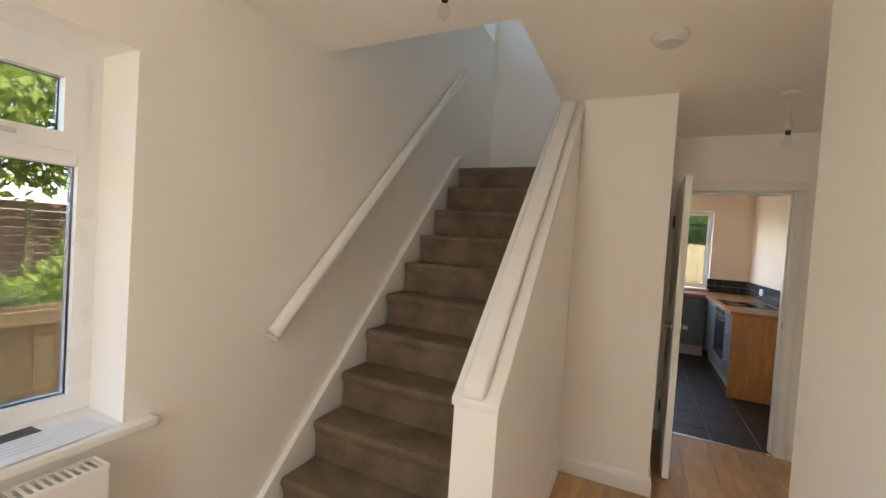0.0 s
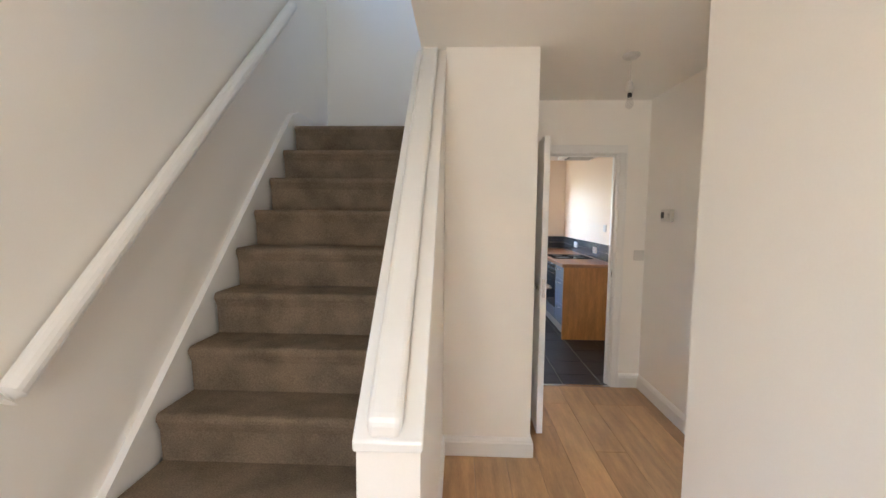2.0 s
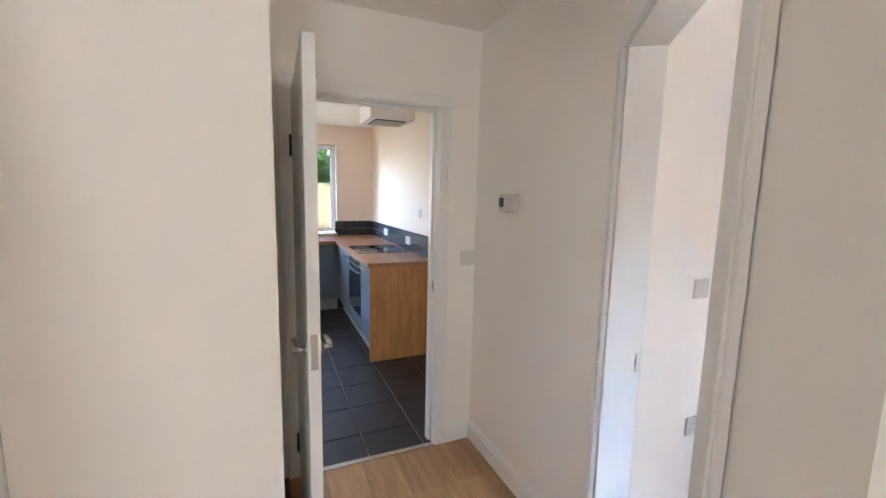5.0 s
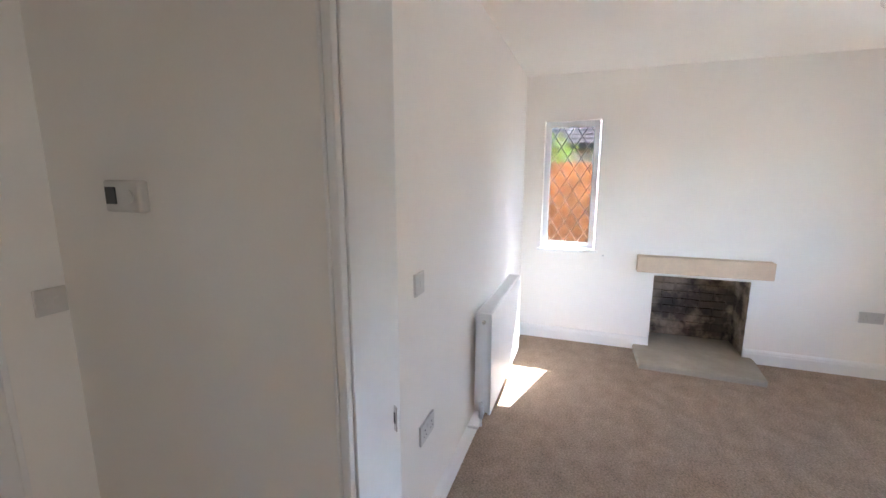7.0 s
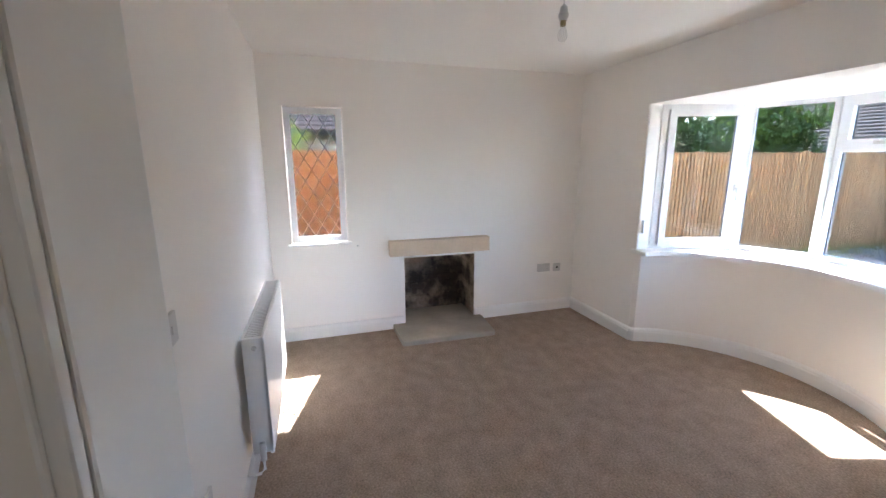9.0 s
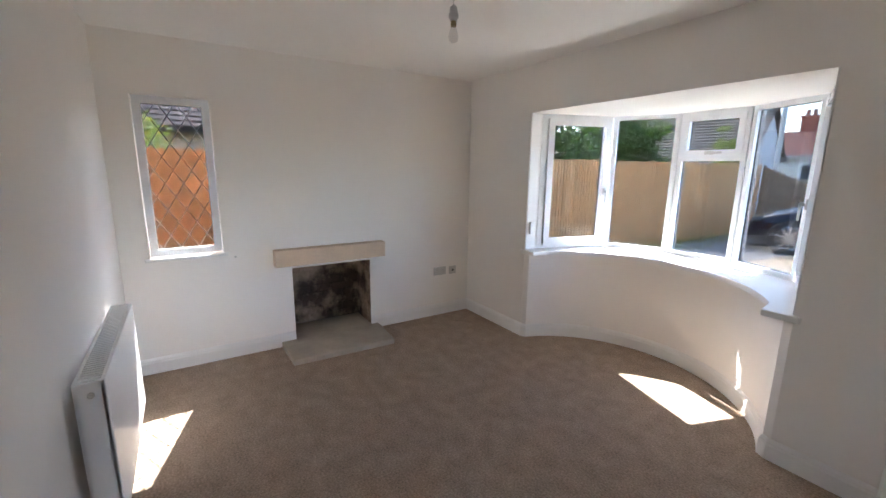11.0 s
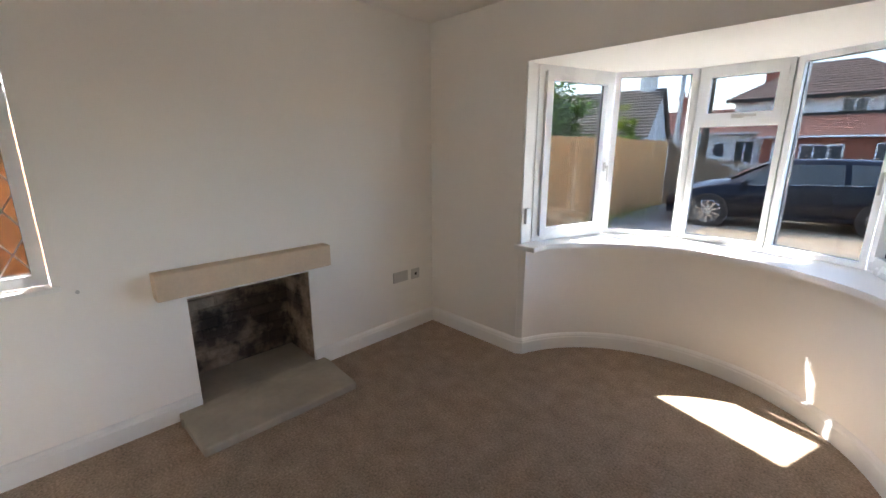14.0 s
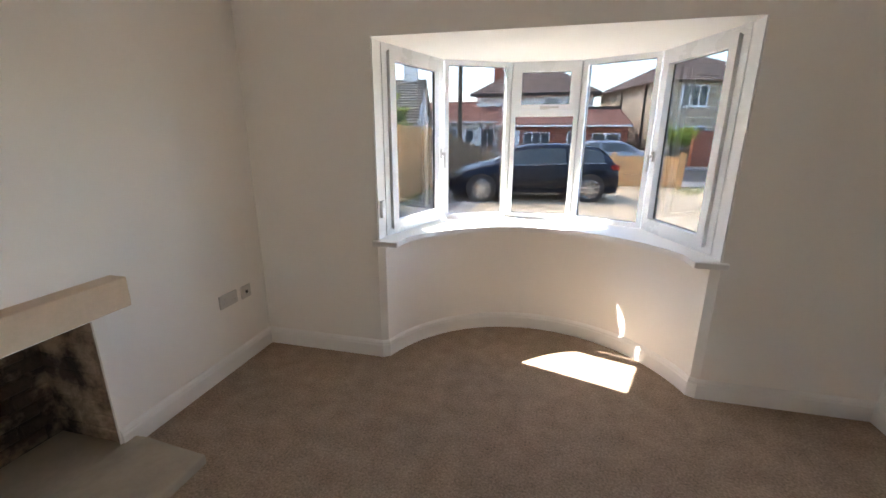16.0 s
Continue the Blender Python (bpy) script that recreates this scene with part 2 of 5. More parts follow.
ALLOY = material("alloy_rim", (0.55, 0.55, 0.55), 0.3, 0.9, vary=0.05)
REDLENS = material("red_lamp_lens", (0.25, 0.01, 0.01), 0.15, vary=0.05)


# ---- mesh helpers ----
def link(name, bm, mat, parent=None, smooth=False):
    me = bpy.data.meshes.new(name)
    bmesh.ops.recalc_face_normals(bm, faces=bm.faces)
    if smooth:
        for f in bm.faces:
            f.smooth = True
    bm.to_mesh(me)
    bm.free()
    me.materials.append(mat)
    ob = new(name, me)
    if parent:
        ob.parent = parent
    return ob


def part(name, bm, mat, parent, label="", smooth=False):
    ob = link(name, bm, mat, parent, smooth)
    if label:
        ob["label"] = label
    return ob


def thing(name, label, category, x=0, y=0, z=0, rz=0, group="", kind=""):
    e = new(name)
    e.empty_display_size = 0.1
    e.matrix_basis = pose(x, y, z, 0, 0, rz)
    return tagged(e, label, category, group, kind)


def structure(name, bm, mat, label="", category="", smooth=False):
    return tagged(link(name, bm, mat, None, smooth), label, category, "", "structure")


def box(bm, x0, y0, z0, x1, y1, z1, m=None):
    vs = [bm.verts.new((x, y, z)) for z in (z0, z1) for x, y in ((x0, y0), (x1, y0), (x1, y1), (x0, y1))]
    for q in ((3, 2, 1, 0), (4, 5, 6, 7), (0, 1, 5, 4), (1, 2, 6, 5), (2, 3, 7, 6), (3, 0, 4, 7)):
        bm.faces.new([vs[i] for i in q])
    if m is not None:
        bmesh.ops.transform(bm, matrix=m, verts=vs)
    return vs


def bevelled(bm, width, segments=2):
    bmesh.ops.bevel(bm, geom=list(bm.edges), offset=width, segments=segments, affect="EDGES", profile=0.5)
    return bm


def soft_box(x0, y0, z0, x1, y1, z1, width=0.004, segments=2):
    bm = bmesh.new()
    box(bm, x0, y0, z0, x1, y1, z1)
    return bevelled(bm, width, segments)


def prism(bm, pts, z0, z1):
    lo, hi = [bm.verts.new((x, y, z0)) for x, y in pts], [bm.verts.new((x, y, z1)) for x, y in pts]
    k = len(pts)
    bm.faces.new(lo[::-1])
    bm.faces.new(hi)
    for i in range(k):
        bm.faces.new((lo[i], lo[(i + 1) % k], hi[(i + 1) % k], hi[i]))
    return lo + hi


def sweep(bm, path, profile, closed=False):
    """Sweeps a profile of (offset to the left of the path, z) along a flat path, with mitred corners."""
    rings, k = [], len(path)
    for i in range(k):
        p = Vector(path[i])
        a = (p - Vector(path[i - 1])).normalized() if i or closed else None
        b = (Vector(path[(i + 1) % k]) - p).normalized() if i < k - 1 or closed else None
        a, b = a or b, b or a
        na, nb = Vector((-a.y, a.x)), Vector((-b.y, b.x))
        m = (na + nb).normalized()
        m /= max(0.3, m.dot(na))
        rings.append([bm.verts.new((p.x + m.x * o, p.y + m.y * o, z)) for o, z in profile])
    q = len(profile)
    for i in range(k if closed else k - 1):
        r, s = rings[i], rings[(i + 1) % k]
        for j in range(q):
            bm.faces.new((r[j], s[j], s[(j + 1) % q], r[(j + 1) % q]))
    if not closed:
        bm.faces.new(rings[0])
        bm.faces.new(rings[-1][::-1])


def tube(bm, pts, radius, sides=10, ends=True):
    """A round bar through points; radius may be one number or one for each point."""
    rings = []
    for i, p in enumerate(pts):
        p = Vector(p)
        d = (Vector(pts[min(i + 1, len(pts) - 1)]) - Vector(pts[max(i - 1, 0)])).normalized()
        u = d.orthogonal().normalized() if abs(d.z) < 0.99 else Vector((1, 0, 0))
        v = d.cross(u).normalized()
        u = v.cross(d).normalized()
        r = radius[i] if isinstance(radius, (list, tuple)) else radius
        rings.append([bm.verts.new(p + (u * math.cos(a) + v * math.sin(a)) * r) for a in [2 * math.pi * j / sides for j in range(sides)]])
    for r, s in zip(rings, rings[1:]):
        for j in range(sides):
            bm.faces.new((r[j], r[(j + 1) % sides], s[(j + 1) % sides], s[j]))
    if ends:
        bm.faces.new(rings[0][::-1])
        bm.faces.new(rings[-1])


def lathe(bm, profile, sides=20, cx=0, cy=0):
    """A turned shape from (radius, z) pairs."""
    rings = [[bm.verts.new((cx + r * math.cos(2 * math.pi * j / sides), cy + r * math.sin(2 * math.pi * j / sides), z)) for j in range(sides)] for r, z in profile]
    for r, s in zip(rings, rings[1:]):
        for j in range(sides):
            bm.faces.new((r[j], r[(j + 1) % sides], s[(j + 1) % sides], s[j]))
    bm.faces.new(rings[0][::-1])
    bm.faces.new(rings[-1])


def wall(name, axis, c0, c1, a0, a1, z0, z1, openings, mat, label="", cat="wall"):
    """A wall between c0 and c1 across its thickness, from a0 to a1 along it, with openings (a0, a1, z0, z1) through it."""
    bm = bmesh.new()
    cuts = sorted({a0, a1, *[v for o in openings for v in o[:2] if a0 < v < a1]})
    for p, q in zip(cuts, cuts[1:]):
        mid, lev = (p + q) / 2, z0
        for o in sorted([o for o in openings if o[0] < mid < o[1]], key=lambda o: o[2]) + [(0, 0, z1, z1)]:
            if o[2] > lev + 1e-6:
                box(bm, *((c0, p, lev, c1, q, o[2]) if axis == "x" else (p, c0, lev, q, c1, o[2])))
            lev = o[3]
    return structure(name, bm, mat, label, cat)


SKIRT = [(0, 0), (0.018, 0), (0.018, 0.085), (0.014, 0.095), (0.014, 0.102), (0.006, 0.115), (0, 0.12)]


def skirting(path, name="baseboard"):
    bm = bmesh.new()
    sweep(bm, path, SKIRT)
    return structure(name, bm, GLOSS, "white gloss skirting board along the wall", "skirting board")


# ---- the shell of the house ----
H = 2.42
OX, OY, A = 0.968, 2.086, radians(53.5)


def D(u, n):
    """A place on the angled doorway: u along it, n from the hall towards the lounge."""
    return (OX + u * math.cos(A) + n * math.sin(A), OY + u * math.sin(A) - n * math.cos(A))


HW = (-0.30, 1.02, 0.74, 2.05)
# Stair window widened out of view to take its added lamp.
SW = (3.0, 4.50, 3.67, 4.60)
wall("wall_west", "x", -1.45, -1.2, -0.85, 7.95, -0.12, 5.0, [HW, SW], WALL, "off-white painted outer wall beside the stairs")
wall("wall_hall_south", "y", -0.95, -0.85, -1.45, 1.02, -0.12, H, [(-0.60, -0.04, 0.75, 1.95)], WALL, "off-white painted end wall of the hall")
wall("wall_hall_lounge", "x", 0.93, 1.02, -0.85, 1.96, 0, H, [], WALL, "off-white painted partition wall of the hall")
bm = bmesh.new()
prism(bm, [(0.93, 1.96), (0.93, 2.035), D(0.187, 0), D(0.187, 0.115), (1.02, 1.963), (1.02, 1.96)], 0, H)
prism(bm, [D(1.063, 0), (1.66, 3.021), (1.66, 3.04), (1.817, 3.04), D(1.063, 0.115)], 0, H)
prism(bm, [D(0.187, 0), D(1.063, 0), D(1.063, 0.115), D(0.187, 0.115)], 2.009, H)
structure("wall_angled", bm, WALL, "off-white angled wall round the lounge doorway", "wall")
wall("wall_thermostat", "x", 1.66, 1.76, 3.04, 4.05, 0, H, [], WALL, "off-white hall wall with a thermostat")
wall("wall_lounge_north", "y", 3.04, 3.14, 1.76, 4.745, 0, H, [], WALL, "off-white lounge wall with a radiator")
FW = (2.39, 2.865, 0.875, 2.03)
FIRE = (1.11, 1.94, 0.0, 0.75)
# South end runs on unseen to y -0.67 to trim sun through the bow.
wall("wall_lounge_east", "x", 4.745, 5.0, -0.67, 3.14, -0.12, H, [FW, FIRE], WALL, "off-white lounge wall with fireplace and narrow window")
wall("wall_lounge_south", "y", -0.17, 0.02, 1.02, 4.745, -0.12, H, [(1.88, 3.86, -0.12, 2.03)], WALL, "off-white lounge wall with the bow window opening")
BX, BY = 2.87, 0.325
# Added fin, out of view, narrows the sun patch on the lounge floor.
bm = bmesh.new()
box(bm, 4.745, -0.67, H + 0.125, 5.0, 3.14, 5.2)
box(bm, 4.745, -0.67, H + 0.001, 5.0, -0.425, H + 0.125)
structure("wall_upper_east", bm, WALL, "unseen added wall that cuts the sun reaching the bow window", "wall")


def arc(r, k=24, y=0.0):
    """Points of the bow's curve of radius r, from west to east, out to the line y."""
    a = math.acos(max(-1, min(1, (BY - y) / r)))
    return [(BX + r * math.sin(t), BY - r * math.cos(t)) for t in [-a + 2 * a * i / k for i in range(k + 1)]]


bm = bmesh.new()
prism(bm, [(1.88, 0.018)] + [p for p in arc(1.0, 96, -0.0) if 1.88 < p[0] < 3.86] + [(3.86, 0.018), (3.86, -0.419)] + [p for p in arc(1.46, 48, -0.4205)[::-1] if 1.88 < p[0] < 3.86] + [(1.88, -0.419)], -0.12, 0.79)
structure("wall_bow", bm, WALL, "curved off-white wall below the bow window", "wall")
bm = bmesh.new()
prism(bm, [(1.881, -0.1705), (1.86, -0.30), (2.10, -0.82), (2.60, -1.045), (3.14, -1.045), (3.64, -0.82), (3.88, -0.30), (3.859, -0.1705)], 2.0305, 2.2)
structure("bow_soffit", bm, CEIL, "flat white soffit over the bow window", "ceiling")
# kitchen and stair walls
wall("wall_kitchen_south", "y", 4.05, 4.15, 0.01, 1.93, 0, H, [(0.636, 1.434, 0, 2.009)], WALL, "off-white wall with the kitchen doorway")
wall("wall_kitchen_east", "x", 1.93, 2.03, 4.05, 7.75, 0, H, [], KWALL, "cream painted kitchen wall above the splashback")
# Unseen west part of this window is made up to house a lamp.
KW = (-0.5, 1.425, 0.945, 2.16)
wall("wall_kitchen_north", "y", 7.75, 7.95, -1.2, 2.03, -0.12, H, [KW], KWALL, "cream painted kitchen wall with a window")
wall("wall_stair_back", "y", 4.62, 4.72, -1.2, 0.01, 0, 5.0, [], WALL, "off-white wall at the top of the stairs")
bm = bmesh.new()
box(bm, 0.011, 2.975, 0, 0.545, 3.075, H)
box(bm, 0.445, 3.075, 0, 0.545, 4.05, H)
structure("wall_cupboard", bm, WALL, "off-white boxed-in wall beside the stairs", "wall")
bm = bmesh.new()
prof = [(1.516, 0), (4.62, 0), (4.62, H), (3.02, H), (1.516, 0.905)]
lo = [bm.verts.new((-0.15, y, z)) for y, z in prof]
hi = [bm.verts.new((0.008, y, z)) for y, z in prof]
bm.faces.new(lo), bm.faces.new(hi[::-1])
for i in range(5):
    bm.faces.new((lo[i], hi[i], hi[(i + 1) % 5], lo[(i + 1) % 5]))
structure("wall_balustrade", bm, WALL, "solid off-white sloping balustrade wall of the stairs", "wall")
bm = bmesh.new()
box(bm, -1.2, 1.8, H + 0.12, -0.01, 1.9, 5.0)
box(bm, -0.13, 1.9, H + 0.12, -0.01, 4.62, 5.0)
box(bm, -1.45, 1.8, 5.0, -0.01, 4.72, 5.1)
structure("wall_upper_stairwell", bm, WALL, "off-white upper walls of the stairwell", "wall")
bm = bmesh.new()
box(bm, -1.2, -0.85, H, 1.02, 1.9, H + 0.12)
box(bm, 1.02, -0.42, H, 5.0, 1.9, H + 0.12)
box(bm, -0.13, 1.9, H, 5.0, 4.62, H + 0.12)
box(bm, -1.2, 4.72, H, 2.03, 7.95, H + 0.12)
box(bm, 0.01, 4.62, H, 2.03, 4.72, H + 0.12)
structure("ceiling", bm, CEIL, "flat matt white ceiling", "ceiling")
# floors
bm = bmesh.new()
prism(bm, [(1.02, 0.02), (1.88, 0.02)] + [p for p in arc(1.0, 96, 0.0) if 1.88 < p[0] < 3.86] + [(3.86, 0.02), (4.745, 0.02), (4.745, 3.04), (1.80, 3.04), D(1.2, 0.06), D(0.0, 0.06), (1.02, 1.96)], -0.1, 0.0)
structure("floor_lounge", bm, CARPET, "taupe twist-pile fitted carpet", "carpet")
bm = bmesh.new()
prism(bm, [(-1.2, -0.85), (0.93, -0.85), (0.93, 1.99), D(0, 0.055), D(1.1, 0.055), (1.66, 3.02), (1.66, 4.1), (-1.2, 4.1)], -0.1, -0.012)
floor_hall = structure("floor_hall", bm, GROUT, "oak laminate floor of the hall", "floor")
bm = bmesh.new()
box(bm, -1.2, 4.1, -0.1, 1.93, 7.75, -0.010)
floor_kitchen = structure("floor_kitchen", bm, GROUT, "dark slate tiled kitchen floor with pale joints", "floor")
bm = bmesh.new()
box(bm, 0.66, 4.03, -0.011, 1.41, 4.062, 0.006)
structure("threshold_trim", bm, CHROME, "metal threshold strip between oak and slate", "trim")

# skirting
skirting([(1.02, 1.95), (1.02, 0.02), (1.89, 0.02)] + [p for p in arc(1.0, 96, 0.0) if 1.91 < p[0] < 3.83] + [(3.85, 0.02), (4.745, 0.02), (4.745, 1.165)])
skirting([(4.745, 1.886), (4.745, 3.04), (1.83, 3.04)])
skirting([(0.545, 4.0), (0.545, 2.975), (0.008, 2.975), (0.008, 1.54)])
skirting([(1.485, 4.05), (1.66, 4.05), (1.66, 3.03)][::-1])
skirting([(0.93, 2.0), (0.93, -0.85)][::-1])

# ---- doors, windows and trim ----
def bar(parent, name, x0, x1, y0, y1, z0, z1, mat=None, width=0.004, label=""):
    return part(name, soft_box(x0, y0, z0, x1, y1, z1, width, 1), mat or UPVC, parent, label)


def frame_of(parent, name, x0, x1, z0, z1, y0, y1, w, width=0.004, mat=None):
    """A rectangular frame of four bars of width w, joined into one mesh."""
    bm = bmesh.new()
    box(bm, x0, y0, z0, x0 + w, y1, z1)
    box(bm, x1 - w, y0, z0, x1, y1, z1)
    box(bm, x0 + w, y0, z0, x1 - w, y1, z0 + w)
    box(bm, x0 + w, y0, z1 - w, x1 - w, y1, z1)
    bmesh.ops.remove_doubles(bm, verts=bm.verts, dist=1e-5)
    return part(name, bm, mat or UPVC, parent)


def pane(parent, x0, x1, z0, z1, y=0.03, mat=None):
    bm = bmesh.new()
    box(bm, x0, y, z0, x1, y + 0.006, z1)
    ob = part("pane", bm, mat or GLASS, parent, "glass pane darkened to dim the view outside")
    # Lounge and kitchen panes cast no shadow, so daylight enters undimmed.
    ob.visible_shadow = mat in (HALLG, STAIRG)
    bead = bmesh.new()
    for a, b, c, d in ((x0, x0 + 0.004, z0, z1), (x1 - 0.004, x1, z0, z1), (x0, x1, z0, z0 + 0.004), (x0, x1, z1 - 0.004, z1)):
        box(bead, a, y - 0.004, c, b, y + 0.010, d)
    part("gasket", bead, DARKPL, parent, "black rubber gasket")
    return ob


def window_handle(parent, x, z, turn=0):
    bm = bmesh.new()
    m = pose(x, 0, z, 0, turn, 0)
    box(bm, -0.014, -0.012, -0.035, 0.014, 0.0, 0.035, m)
    box(bm, -0.009, -0.030, -0.012, 0.009, -0.012, 0.012, m)
    box(bm, -0.008, -0.042, -0.105, 0.008, -0.028, 0.012, m)
    return part("window_handle", bevelled(bm, 0.003, 1), GREYPL, parent, "pale window handle")


def place_facet(name, p, q, z, label):
    """A window whose inner face runs from p to q (seen from inside, left to right), with depth away from the room."""
    d = Vector(q) - Vector(p)
    e = thing(name, label, "window", p[0], p[1], z, math.degrees(math.atan2(d.y, d.x)), "", "structure")
    return e, d.length


# bow window: five facets, seen from inside from east to west
BV = [(BX + 0.975, -0.10), (BX + 0.745, -0.775), (BX + 0.26, -1.005), (BX - 0.26, -1.005), (BX - 0.745, -0.775), (BX - 0.975, -0.10)]
Z0, Z1 = 0.835, 2.03
for i in range(5):
    e, w = place_facet("window_%d" % (i + 1), BV[i], BV[i + 1], Z0, "white plastic bow window section with darkened glass")
    h = Z1 - Z0
    frame_of(e, "window_frame", 0.006, w - 0.006, 0, h, 0.0, 0.07, 0.045 if i in (0, 4) else 0.034)
    if i in (0, 4):
        a, b = (0.066, w - 0.030) if i == 0 else (0.030, w - 0.066)
        bar(e, "frame_packer", *((0.0455, a - 0.0005) if i == 0 else (b + 0.0005, w - 0.0455)), 0.006, 0.064, 0.0455, h - 0.0455)
        frame_of(e, "sash", a, b, 0.036, h - 0.036, -0.014, 0.05, 0.056)
        pane(e, a + 0.054, b - 0.054, 0.09, h - 0.09)
        window_handle(e, b - 0.026 if i == 0 else a + 0.026, 0.52).location.y = -0.014
    elif i == 2:
        t = 0.80
        bar(e, "transom", 0.036, w - 0.036, 0.001, 0.069, t, t + 0.05)
        pane(e, 0.037, w - 0.037, 0.032, t + 0.004)
        frame_of(e, "top_light", 0.032, w - 0.032, t + 0.042, h - 0.028, -0.014, 0.05, 0.046)
        pane(e, 0.076, w - 0.076, t + 0.086, h - 0.072)
        hd = window_handle(e, w / 2, t + 0.064, -90)
        hd.location.y = -0.014
    else:
        pane(e, 0.037, w - 0.037, 0.032, h - 0.032)
posts = thing("bow_window_posts", "white plastic corner posts of the bow window", "window frame", BX, -0.6, Z0, 0, "", "structure")
for x, y in BV[1:5]:
    bm = bmesh.new()
    # Thickened and set outside the glass to widen the shadow they cast.
    lathe(bm, [(0.034, 0), (0.034, Z1 - Z0)], 14, x - BX + (0.024 if x > BX else -0.024), y + 0.6 - 0.048)
    part("post", bm, UPVC, posts)
bm = bmesh.new()
sill = [(1.845, 0.0215), (1.85, 0.045), (2.02, 0.045)] + [p for p in arc(0.945, 72, 0.02) if 2.02 < p[0] < 3.72] + [(3.72, 0.045), (3.89, 0.045), (3.895, 0.0215), (3.858, 0.0215), (3.858, -0.40)] + [(x, y - 0.05) for x, y in BV[1:5]] + [(1.882, -0.40), (1.882, 0.0215)]
prism(bm, sill, 0.796, 0.832)
bevelled(bm, 0.008, 2)
structure("window_sill", bm, GLOSS, "deep curved white gloss window sill", "window sill")
bm = bmesh.new()
prism(bm, [(1.883, 0.016), (1.883, -0.19), (1.905, -0.19), (1.889, -0.09), (1.889, 0.016)], 0.833, 2.029)
prism(bm, [(3.857, 0.016), (3.851, 0.016), (3.851, -0.09), (3.835, -0.19), (3.857, -0.19)], 0.833, 2.029)
structure("window_reveal", bm, GLOSS, "white reveal lining of the bow window", "window reveal")

# narrow leaded window beside the fireplace
e, w = place_facet("window_6", (4.80, FW[1] - 0.004), (4.80, FW[0] + 0.004), FW[2] + 0.01, "narrow white window with diamond leaded glass")
h = FW[3] - FW[2] - 0.014
frame_of(e, "window_frame", 0, w, 0, h, 0.0, 0.07, 0.05)
pane(e, 0.048, w - 0.048, 0.048, h - 0.048)
gx0, gx1, gz0, gz1 = 0.05, w - 0.05, 0.05, h - 0.05
bm = bmesh.new()
PW, PH = 0.118, 0.193
for sgn in (1, -1):
    for k in range(-14, 20):
        pts = []
        for s in np.linspace(-1, 12, 1300):
            x, z = gx0 + 0.03 + sgn * s * PW * 0.5 + k * PW, gz0 + s * PH * 0.5
            if gx0 <= x <= gx1 and gz0 <= z <= gz1:
                pts.append((x, z))
        if len(pts) > 1:
            (xa, za), (xb, zb) = pts[0], pts[-1]
            ln = math.hypot(xb - xa, zb - za)
            if ln > 0.02:
                box(bm, 0, -0.0025, -0.003, ln, 0.0025, 0.003, pose((xa), 0.028, za, 0, -math.degrees(math.atan2(zb - za, xb - xa)), 0))
part("lead_lattice", bm, LEAD, e, "dark diamond lead strips")
bm = bmesh.new()
box(bm, 4.725, FW[0] - 0.03, FW[2] - 0.018, 4.80, FW[1] + 0.03, FW[2] + 0.006)
structure("window_sill", bevelled(bm, 0.005), GLOSS, "narrow white window sill", "window sill")

# hall window
e, w = place_facet("window_7", (-1.425, HW[0] + 0.0005), (-1.425, HW[1] - 0.0005), HW[2] + 0.013, "white plastic hall window with opening top light")
h = HW[3] - HW[2] - 0.0135
frame_of(e, "window_frame", 0, w, 0, h, 0.0, 0.07, 0.064)
t = 0.885
bar(e, "transom", 0.064, w - 0.064, 0.001, 0.069, t, t + 0.06)
bar(e, "mullion", w / 2 - 0.03, w / 2 + 0.03, 0.002, 0.068, 0.064, h - 0.064)
for x0, x1 in ((0.064, w / 2 - 0.03), (w / 2 + 0.03, w - 0.064)):
    pane(e, x0 - 0.002, x1 + 0.002, 0.062, t + 0.002, mat=HALLG)
    frame_of(e, "top_light", x0 - 0.012, x1 + 0.012, t + 0.05, h - 0.052, -0.014, 0.05, 0.062)
    pane(e, x0 + 0.046, x1 - 0.046, t + 0.108, h - 0.110, mat=HALLG)
    hd = window_handle(e, (x0 + x1) / 2, t + 0.08, -90)
    hd.location.y = -0.014
bm = bmesh.new()
box(bm, -1.448, HW[0] - 0.0, HW[2] - 0.02, -1.2, HW[1], HW[2] + 0.012)
box(bm, -1.2, HW[0] - 0.09, HW[2] - 0.022, -1.145, HW[1] + 0.09, HW[2] + 0.012)
structure("window_sill", bevelled(bm, 0.008, 3), GLOSS, "white gloss window sill with rounded nosing", "window sill")

# stairwell window and kitchen window
e, w = place_facet("window_8", (-1.335, SW[0] + 0.005), (-1.335, SW[1] - 0.005), SW[2], "white window high above the stairs")
frame_of(e, "window_frame", 0, w, 0.002, SW[3] - SW[2] - 0.002, 0.0, 0.07, 0.05)
pane(e, 0.048, w - 0.048, 0.05, SW[3] - SW[2] - 0.05, mat=STAIRG)
# assumed glazed light of a front door, unseen, added to hold the hall lamp
e, w = place_facet("window_10", (-0.04, -0.92), (-0.60, -0.92), 0.75, "assumed white framed glass light at the unseen hall end")
frame_of(e, "window_frame", 0.001, w - 0.001, 0.001, 1.199, 0.0, 0.06, 0.05)
pane(e, 0.048, w - 0.048, 0.048, 1.152, mat=HALLG)
e, w = place_facet("window_9", (KW[0] + 0.004, 7.86), (KW[1] - 0.004, 7.86), KW[2] + 0.01, "white plastic kitchen window above the worktop")
h = KW[3] - KW[2] - 0.014
frame_of(e, "window_frame", 0, w, 0, h, 0.0, 0.07, 0.055)
